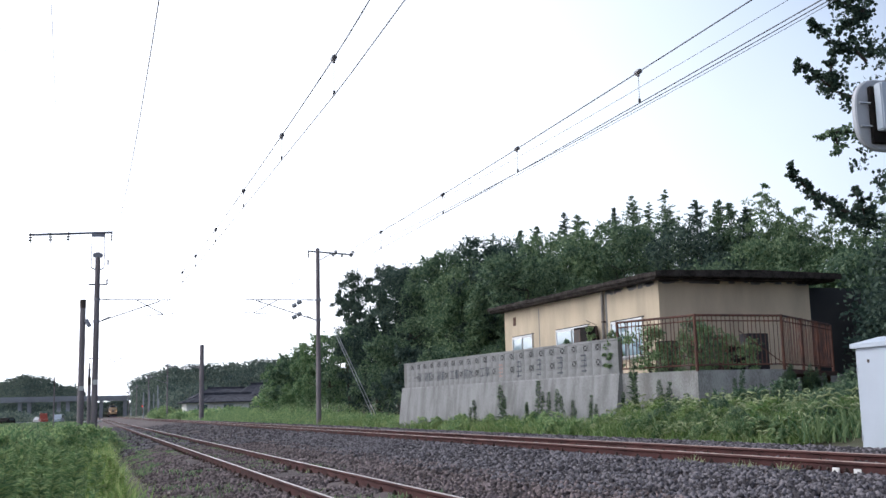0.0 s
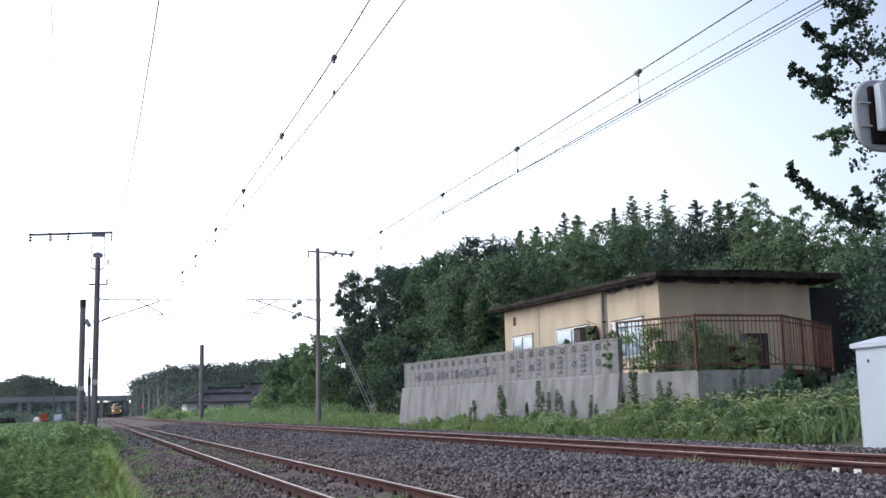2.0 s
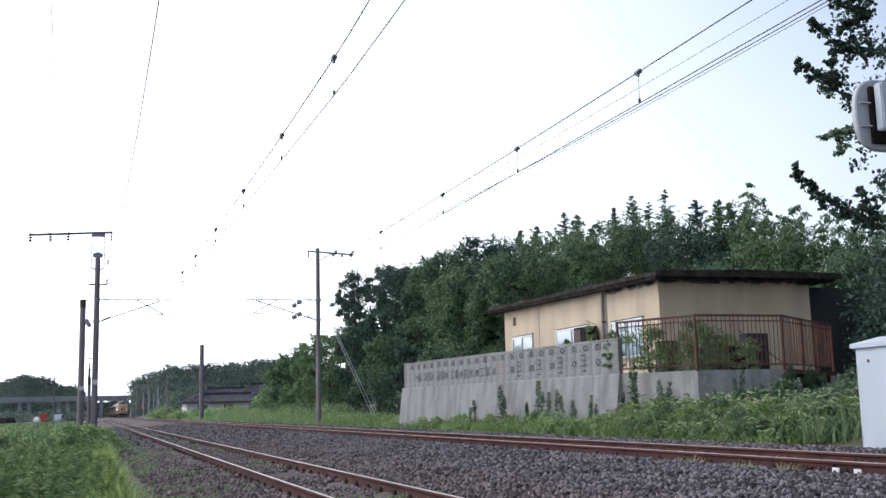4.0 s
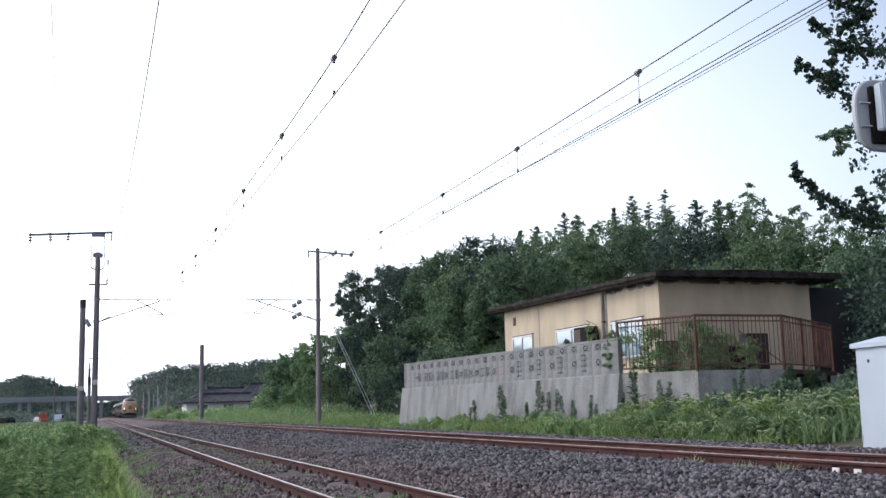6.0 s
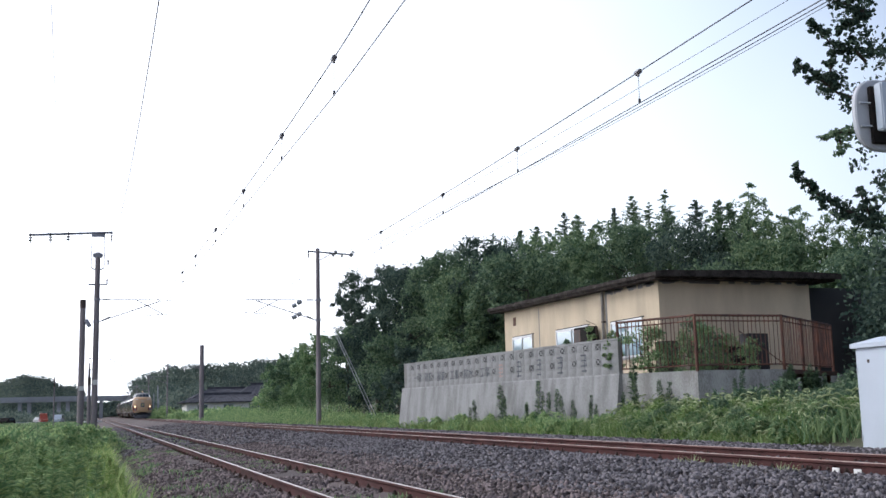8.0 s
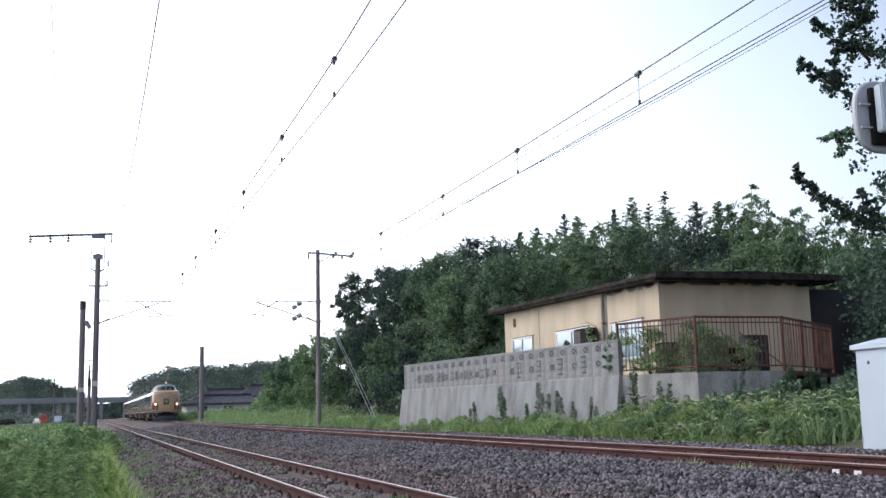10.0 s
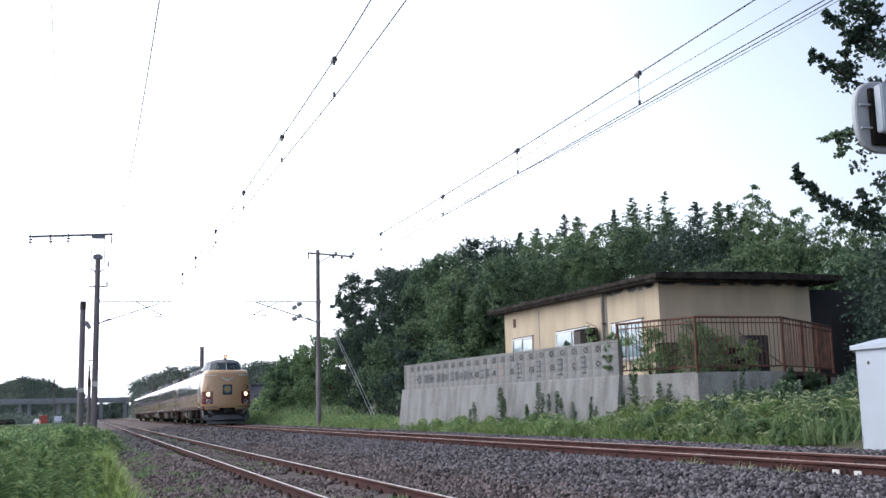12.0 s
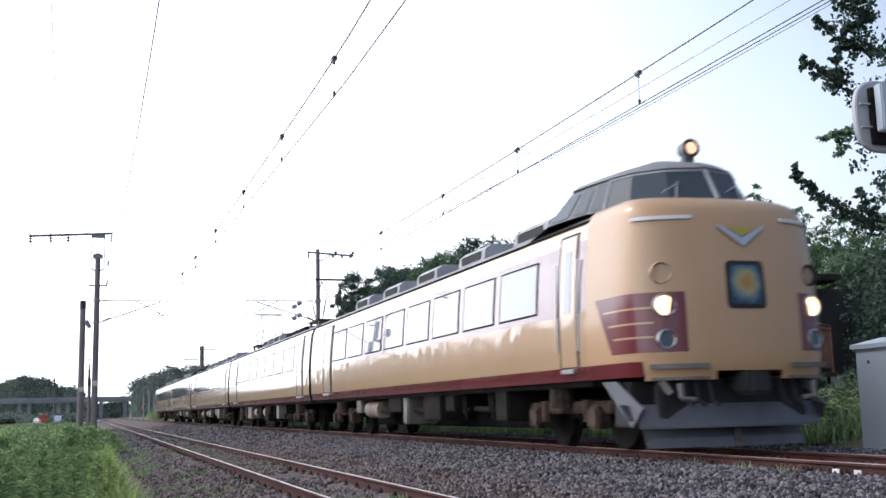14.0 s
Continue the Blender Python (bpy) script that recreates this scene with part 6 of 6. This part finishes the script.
def distance():
    overpass()
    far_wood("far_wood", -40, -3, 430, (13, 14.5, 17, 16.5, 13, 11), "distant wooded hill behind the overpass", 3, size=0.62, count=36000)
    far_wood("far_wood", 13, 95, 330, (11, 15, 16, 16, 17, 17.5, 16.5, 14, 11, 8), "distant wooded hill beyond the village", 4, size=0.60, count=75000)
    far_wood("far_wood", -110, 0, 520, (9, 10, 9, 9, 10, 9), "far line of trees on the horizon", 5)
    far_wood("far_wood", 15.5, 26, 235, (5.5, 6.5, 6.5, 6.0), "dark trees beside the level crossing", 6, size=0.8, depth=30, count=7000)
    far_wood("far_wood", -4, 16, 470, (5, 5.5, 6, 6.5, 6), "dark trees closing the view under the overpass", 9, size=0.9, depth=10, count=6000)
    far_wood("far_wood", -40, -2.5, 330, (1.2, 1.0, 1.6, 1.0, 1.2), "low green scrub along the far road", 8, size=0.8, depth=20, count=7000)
    far_house(14.0, 165, 13, 9, 2.1, 1.3, "white-walled village house with a long grey tiled roof")
    far_house(17.5, 186, 11, 9, 2.9, 1.7, "village house with a grey tiled hip roof behind a longer one")
    far_house(25, 184, 10, 9, 2.8, 1.9, "village house with a steep grey tiled roof")
    for x, y, z, wd in ((13.6, 122, 1.0, 5), (14.6, 114, 1.1, 5), (13.4, 132, 0.9, 5), (13.4, 144, 0.9, 5), (13.0, 156, 0.8, 5), (21.5, 130, 3.8, 5), (11.6, 172, 1.8, 5), (11.8, 188, 1.8, 5)):
        tree("bush", x, y, z, wd, "verge", "low green bush on the railway bank", "bush", 0.3, 40, int(x * 100 + y), "bush", None, 90, low=0.0)
    # trees beyond the road on the other side of the line
    for k in range(6):
        w = far_wood("roadside_wood", -20, 20, 0, (8, 10, 9, 10.5, 9), "green trees along the far side of the road", 30 + k, size=1.1, depth=6, count=6000)
        w.matrix_basis = pose(-36, 30 + 39 * k, -0.7, 0, 0, 90)
    # posts and masts towards the level crossing
    for x, y, h, red in ((10.4, 222, 5.2, False), (10.5, 226, 4.2, True), (10.7, 207, 5.2, False), (10.9, 196, 4.4, False), (10.6, 179, 5.4, False), (11.2, 186, 3.2, False)):
        crossing_post(x, y, h, "level crossing warning post with lamps" if red else "grey post at the level crossing", red)
    for y in (110, 160, 212, 266, 320):
        mast(10.8, y, 7.75 if y < 120 else 8.2, -1, 3.5, "far concrete overhead line mast", 0.25 if y < 120 else 0.0)
    for y in (103, 156, 210):
        mast(-0.05, y, 8.2 if y > 110 else 5.2, 1, 3.3, "far concrete overhead line mast")
    plain_pole("utility_pole", -0.37, 50, 6.05, 0.15, "weathered round concrete pole with a floodlight", lamp=True)
    plain_pole("utility_pole", -0.02, 57, 2.8, 0.10, "short weathered pole behind the mast")
    plain_pole("marker_post", -1.3, 44, 2.4, 0.03, "thin leaning marker post", "post")
    plain_pole("utility_pole", -36, 330, 13, 0.2, "distant grey utility pole by the road")
    # road to the side with its traffic
    bm = bmesh.new()
    bmesh.ops.create_grid(bm, x_segments=4, y_segments=12, size=1)
    for v in bm.verts:
        v.co = Vector((-16 + v.co.x * 9, 190 + v.co.y * 160, -0.50))
    tagged(part("road", bm, "asphalt"), "pale grey asphalt road beside the railway", "road", kind="structure")
    vehicle(-6.9, 255, "white", "small white van on the far road", 80, 1.9)
    vehicle(-15.3, 212, "under", "dark car on the far road", 70)
    vehicle(-11.7, 268, "plaster", "white car on the far road", 75)
    vehicle(-9.7, 262, "carred", "red van parked beside the far road", 100, 2.3, 3.2)
    bar = thing("crossing_surface", 2.2, 176, 0.0, "pale level crossing edge beam", "beam")
    part("beam", boxm(-4.0, -0.2, 0, 0.5, -0.15, 0.1, 0.02), "plaster", bar)


# ---- grass and weeds ----
def greenery():
    rg = np.random.default_rng(21)

    def strip(n, x0, x1, y0, y1, bias=1.0):
        x = x0 + (x1 - x0) * rg.random(n)
        y = y0 + (y1 - y0) * rg.random(n) ** bias
        return np.stack([x, y, np.array([ground_z(a) for a in x]) - 0.03], 1)
    blades("grass_verge", strip(2600, 10.75, 11.7, 20, 52), 0.42, 0.12, "grass", "fresh green grass verge along the wall", "grass", 17000, 0.9, 0.011, rg=rg)
    for x0, x1, h, m, cnt, ln in ((10.95, 11.5, 0.30, "grass", 5000, 1.3), (11.2, 12.0, 0.40, "weed", 5500, 1.3), (11.6, 12.6, 0.50, "grass", 5500, 1.15), (12.0, 13.2, 0.56, "weed", 5000, 1.0)):
        p = strip(170, x0, x1, 15.0, 22.9)
        for q in range(3):
            # three heights in each belt, so that tufts stand up here and there
            blades("grass_verge", p[q::3], h * (0.6, 0.85, 1.15)[q], 0.13, m, "tall arching foxtail grass below the terrace", "grass", cnt // 3, ln, 0.011, rg=rg)
    blades("grass_verge", strip(900, 11.4, 15.5, 14.2, 21), 0.52, 0.2, "weed", "tangled dark green undergrowth below the terrace", "grass", 6000, 0.9, 0.016, rg=rg)
    blades("grass_verge", strip(3000, 10.6, 13.5, 50, 130), 0.4, 0.2, "verge", "rough grass on the railway bank", "grass", 9000, 0.5, 0.035, rg=rg)
    blades("grass_tufts", strip(110, 2.5, 4.0, 9, 60), 0.12, 0.13, "weed", "thin weeds between the sleepers", "grass", 7500, 0.7, 0.008, rg=rg)
    blades("grass_tufts", strip(80, 1.2, 2.2, 12, 70), 0.10, 0.20, "weed", "low weeds on the ballast shoulder", "grass", 10000, 0.8, 0.007, rg=rg)
    blades("grass_tufts", np.array([(7.3, 11.9, 0.0), (7.35, 12.1, 0.0), (7.15, 10.6, 0.0), (7.2, 9.9, 0.0)]), 0.22, 0.07, "straw", "dry grass tufts against the rail", "grass", 260, 0.9, 0.006, rg=rg)
    # left verge
    blades("grass_verge", strip(260, -0.15, 0.50, 12, 55), 0.60, 0.10, "fresh", "yellow-green grass beside the ballast", "grass", 12000, 0.75, 0.009, rg=rg)
    blades("grass_verge", strip(2500, -4.0, 0.2, 12, 70), 0.58, 0.15, "verge", "deep green weeds beside the railway", "grass", 24000, 0.45, 0.018, rg=rg)
    blades("grass_verge", strip(2500, -14, -1, 60, 200), 0.7, 0.4, "weed", "rough green verge by the road", "grass", 9000, 0.45, 0.07, rg=rg)
    # foxtail seed heads
    s = strip(1000, 10.95, 12.9, 15.0, 23)
    k = len(s)
    a = rg.random(k) * 6.283
    hgt = (0.20 + 0.26 * np.clip((s[:, 0] - 10.95) / 1.6, 0, 1)) * (0.75 + 0.75 * rg.random(k))
    V, F = [], []
    for i in range(k):
        c = s[i] + np.array([0, 0, hgt[i]])
        d = np.array([math.cos(a[i]), math.sin(a[i]), 0])
        pr = [c + d * q * 0.15 + np.array([0, 0, 0.06 * q - 0.10 * q * q]) for q in (0, 0.35, 0.7, 1.0)]
        for j, w in enumerate((0.008, 0.017, 0.017, 0.005)):
            e = np.cross(d, (0, 0, 1.0)) * w
            for o in (e, np.array([0, 0, w]), -e, np.array([0, 0, -w])):
                V.append(pr[j] + o)
        b = i * 16
        for j in range(3):
            for q in range(4):
                F.append((b + 4 * j + q, b + 4 * j + (q + 1) % 4, b + 4 * j + 4 + (q + 1) % 4, b + 4 * j + 4 + q))
    tagged(raw("seed_heads", V, F, "straw"), "drooping pale foxtail seed heads", "grass", kind="stuff")
    # single tall weeds
    n = 0
    for x, y, z, more in ((11.12, 30.24, 1.13, 2), (11.29, 28.63, 1.54, 2), (11.32, 28.38, 1.17, 1), (11.45, 27.16, 1.02, 2), (11.52, 26.5, 1.59, 1), (11.55, 26.35, 1.3, 1), (11.58, 25.98, 1.27, 1), (11.63, 25.56, 1.34, 2), (11.71, 24.74, 1.03, 2),
                          (11.8, 23.93, 1.15, 2), (11.84, 23.55, 0.91, 2), (12.13, 22.83, 1.19, 2), (12.24, 22.58, 1.99, 1), (12.31, 22.41, 1.58, 1), (12.56, 21.81, 1.45, 2), (12.64, 21.62, 1.39, 1), (12.86, 21.09, 1.07, 2),
                          (13.81, 20.6, 1.43, 2), (13.95, 20.6, 1.62, 1), (14.48, 20.6, 1.29, 2), (15.18, 20.6, 1.54, 7), (15.35, 20.6, 1.73, 7), (15.67, 20.6, 1.46, 7), (15.9, 20.6, 1.72, 7), (16.12, 20.6, 1.59, 7), (14.09, 20.6, 1.1, 2), (14.9, 20.2, 1.2, 3), (16.6, 20.2, 1.5, 3)):
        for q in range(more):
            n += 1
            tall_weed(x + rg.normal() * 0.07 * (q > 0), y + rg.normal() * 0.10 * (q > 0), (z - ground_z(x)) * (1.0 if q == 0 else 0.65 + 0.3 * rg.random()), n, "leaf2")
    for i in range(210):
        x, y = -3.4 + 3.5 * rg.random(), 9.2 + 26 * rg.random() ** 1.7
        n += 1
        tall_weed(x, y, (1.12 if y < 15 else 0.92) * (0.72 + 0.36 * rg.random()), n, "verge")
    for i in range(45):
        n += 1
        tall_weed(-0.15 + 0.6 * rg.random(), 11.0 + 20 * rg.random() ** 1.3, 0.5 + 0.25 * rg.random(), n, "fresh")
    for i, (x, y, z, wd) in enumerate(((-2.2, 36, 0.40, 3.0), (-1.2, 42, 0.55, 2.6), (0.1, 40, 0.50, 1.8), (-3.6, 52, 0.30, 4.0), (-0.6, 33, 0.55, 2.0), (0.6, 47, 0.30, 1.4), (-1.8, 26, 0.45, 2.2), (-5, 44, 0.2, 4), (-0.2, 48, 0.45, 1.8))):
        tree("bush", x, y, z, wd, "verge", "low leafy weed bush beside the railway", "bush", 0.11, 60, 500 + i, "bush", None, 60, low=0.0)


def undergrowth():
    """Leafy low plants along the wall foot, on the bank and behind the railing."""
    rg = np.random.default_rng(5)
    i = 0
    for x0, x1, y0, y1, n, h, wd, m in ((10.9, 11.7, 22, 50, 40, 0.42, 1.0, "verge"), (11.0, 12.2, 15.2, 22.8, 34, 0.36, 0.55, "weed"), (11.6, 12.8, 15.4, 22.6, 30, 0.46, 0.7, "grass"), (11.7, 13.0, 15.2, 22, 16, 0.46, 0.8, "leaf2"), (12.8, 15.8, 15.8, 20.4, 16, 0.50, 1.0, "leaf2"), (12.5, 15.5, 15.0, 20.5, 14, 0.7, 1.3, "leaf2"), (11.0, 13.0, 54, 104, 30, 0.75, 2.2, "verge"), (-3.5, -0.4, 20, 45, 12, 0.85, 1.4, "weed"), (-0.1, 0.35, 14, 40, 9, 0.5, 0.6, "fresh")):
        for k in range(n):
            i += 1
            x, y = x0 + (x1 - x0) * rg.random(), y0 + (y1 - y0) * (k + rg.random()) / n
            tree("weed_clump", x, y, ground_z(x) + h * (0.7 + 0.5 * rg.random()), wd * (0.7 + 0.6 * rg.random()), m, "leafy green weeds at the foot of the wall" if x > 5 else "leafy green weeds beside the ballast", "weed", 0.085 if i % 2 else 0.17, 34, 700 + i, "bush", None, 34, 0.1, 0.5 if i % 2 else 0.13, low=0.0)
    for x, y, h in ((13.4, 22.0, 1.0), (14.0, 22.0, 1.2), (14.7, 22.1, 0.9), (15.4, 22.2, 0.8), (13.0, 22.7, 1.1), (14.4, 23.0, 1.1)):
        i += 1
        tree("weed_clump", x, y, 1.58 + h, 0.8, "weed", "overgrown weeds behind the rusty railing", "weed", 0.07, 40, 700 + i, "bush", 1.58, 28, 0.1, 0.4, low=0.0)


def line_side():
    """Small things on the far track."""
    for y in (9.28, 8.95):
        b = thing("rail_marker", XF - 0.566 - 0.10, y, ZF - 0.10, "small white painted mark on the rail web", "marker", "rail markers")
        part("plate", boxm(0.05, 0.062, -0.055, 0.055, -0.035, 0.03, 0.003), "plaster", b)
    j = thing("rail_joint", XF - 0.566, 9.6, ZF, "rusty bolted fishplate joint on the far track", "rail joint")
    part("fishplate", boxm(-0.045, -0.013, -0.28, 0.28, -0.115, -0.05, 0.006), "rail", j)
    for k in range(4):
        part("bolt", rodm((-0.065, -0.21 + 0.14 * k, -0.082), (-0.04, -0.21 + 0.14 * k, -0.082), 0.018, n=6), "iron", j)


# ---- the place ----
ground()
ballast()
left_mast()
right_mast()
catenary([3.15, 3.28, 2.85], [0, 14, 50], 5.41, (5.745, 30.5, 0.00088), "contact wire hung from its messenger wire over the near track", (9.6, 14.5, 18.65, 23.3, 28.3, 33.3, 37.6))
catenary([8.0, 8.0, 7.8], [0, 20, 51], 5.48, (5.957, 22, 0.0003), "contact wire hung from its messenger wire over the far track", (8.99, 14.0, 18.95, 23.6, 29.2))
cable(11.6, 7.88, 15, 0.00065, 0.005, "thin feeder cable between the masts")
cable(12.5, 7.97, 18, 0.00064, 0.010, "dark feeder cable between the masts")
cable(12.5, 7.90, 18, 0.00060, 0.006, "thin cable between the masts")
cable(0.8, 6.57, 20.5, 0.0029, 0.009, "feeder cable hanging over the near verge")
cable(-0.72, 7.4, 19, 0.0016, 0.006, "thin cable hanging beside the mast", -1.3)
cable(-1.85, 8.55, 25, 0.0005, 0.005, "thin cable hanging beside the mast")
wall()
platform()
house()
relay_cabinet()
crossing_sign()
BOUGHS = near_tree()
distance()
SWAYING = woods()
greenery()
undergrowth()
line_side()
stones("ballast_stones", 42000, 5.1, 10.5, 7.0, 34, 0.045, 1.35)
stones("ballast_stones", 27000, 1.0, 5.5, 7.0, 34, 0.045, 1.35, "stonebrown", "rust-stained brown ballast stones round the near track")
stones("ballast_stones", 10000, 0.9, 10.5, 34, 90, 0.075, 1.5)
track("near_track", XN, 0.0, False, "rusty railway track with polished rail heads")
track("far_track", XF, ZF, True, "rusty railway track in grey ballast")


def motions():
    """The train runs in at a steady 27 metres a second, and the wind moves boughs and bamboo."""
    cars = [(cab_car(), 0.0)] + [(mid_car(21.3 + 20.5 * k, "cream and dark red express train car", k in (0, 2)), 21.3 + 20.5 * k) for k in range(4)]
    times = [0.0] + [0.5 * k for k in range(1, 28)] + [14.0]
    for car, off in cars:
        walk(car, [(t, pose(XF, 11.5 + 27.0 * (14.0 - t) + off, ZF)) for t in times])
    # the wind: how far the boughs and the bamboo lean over, time by time
    wind = [(0.0, 0.23, 0.02, 1.0), (1.0, 0.0, 0.02, 0.7), (2.0, 0.07, 0.02, 0.3), (3.0, 0.22, 0.12, 0.15), (5.5, 0.26, 0.15, 0.1), (6.5, 0.25, 0.10, 0.1), (7.5, 0.20, 0.10, 0.0), (8.0, 0.22, 0.15, 0.15),
            (10.5, 0.43, 0.17, 0.45), (11.0, 0.61, 0.23, 0.6), (11.5, 0.67, 0.19, 0.35), (12.0, 0.69, 0.16, 0.4), (12.5, 0.55, 0.17, 0.35), (13.0, 0.53, 0.15, 0.4), (13.5, 0.56, 0.19, 0.45), (14.0, 0.40, 0.13, 0.5)]
    walk(BOUGHS["upper_bough"], [(t, pose(1.10 * a, 0.25 * a, 0.75 * a, 0, 0, -4 * a)) for t, a, b, c in wind])
    walk(BOUGHS["top_bough"], [(t, pose(0.8 * a, 0.2 * a, 0)) for t, a, b, c in wind])
    walk(BOUGHS["middle_bough"], [(t, pose(0.6 * b, 0, 0)) for t, a, b, c in wind])
    walk(BOUGHS["lower_bough"], [(t, pose(b, 0.2 * b, 0)) for t, a, b, c in wind])
    for k, clump in enumerate(SWAYING):
        home = clump.matrix_basis.copy()
        most = 5.5 if k == 4 else 2.0
        walk(clump, [(t, home @ pose(0, 0, 0, 0, most * c, 0)) for t, a, b, c in wind])


motions()
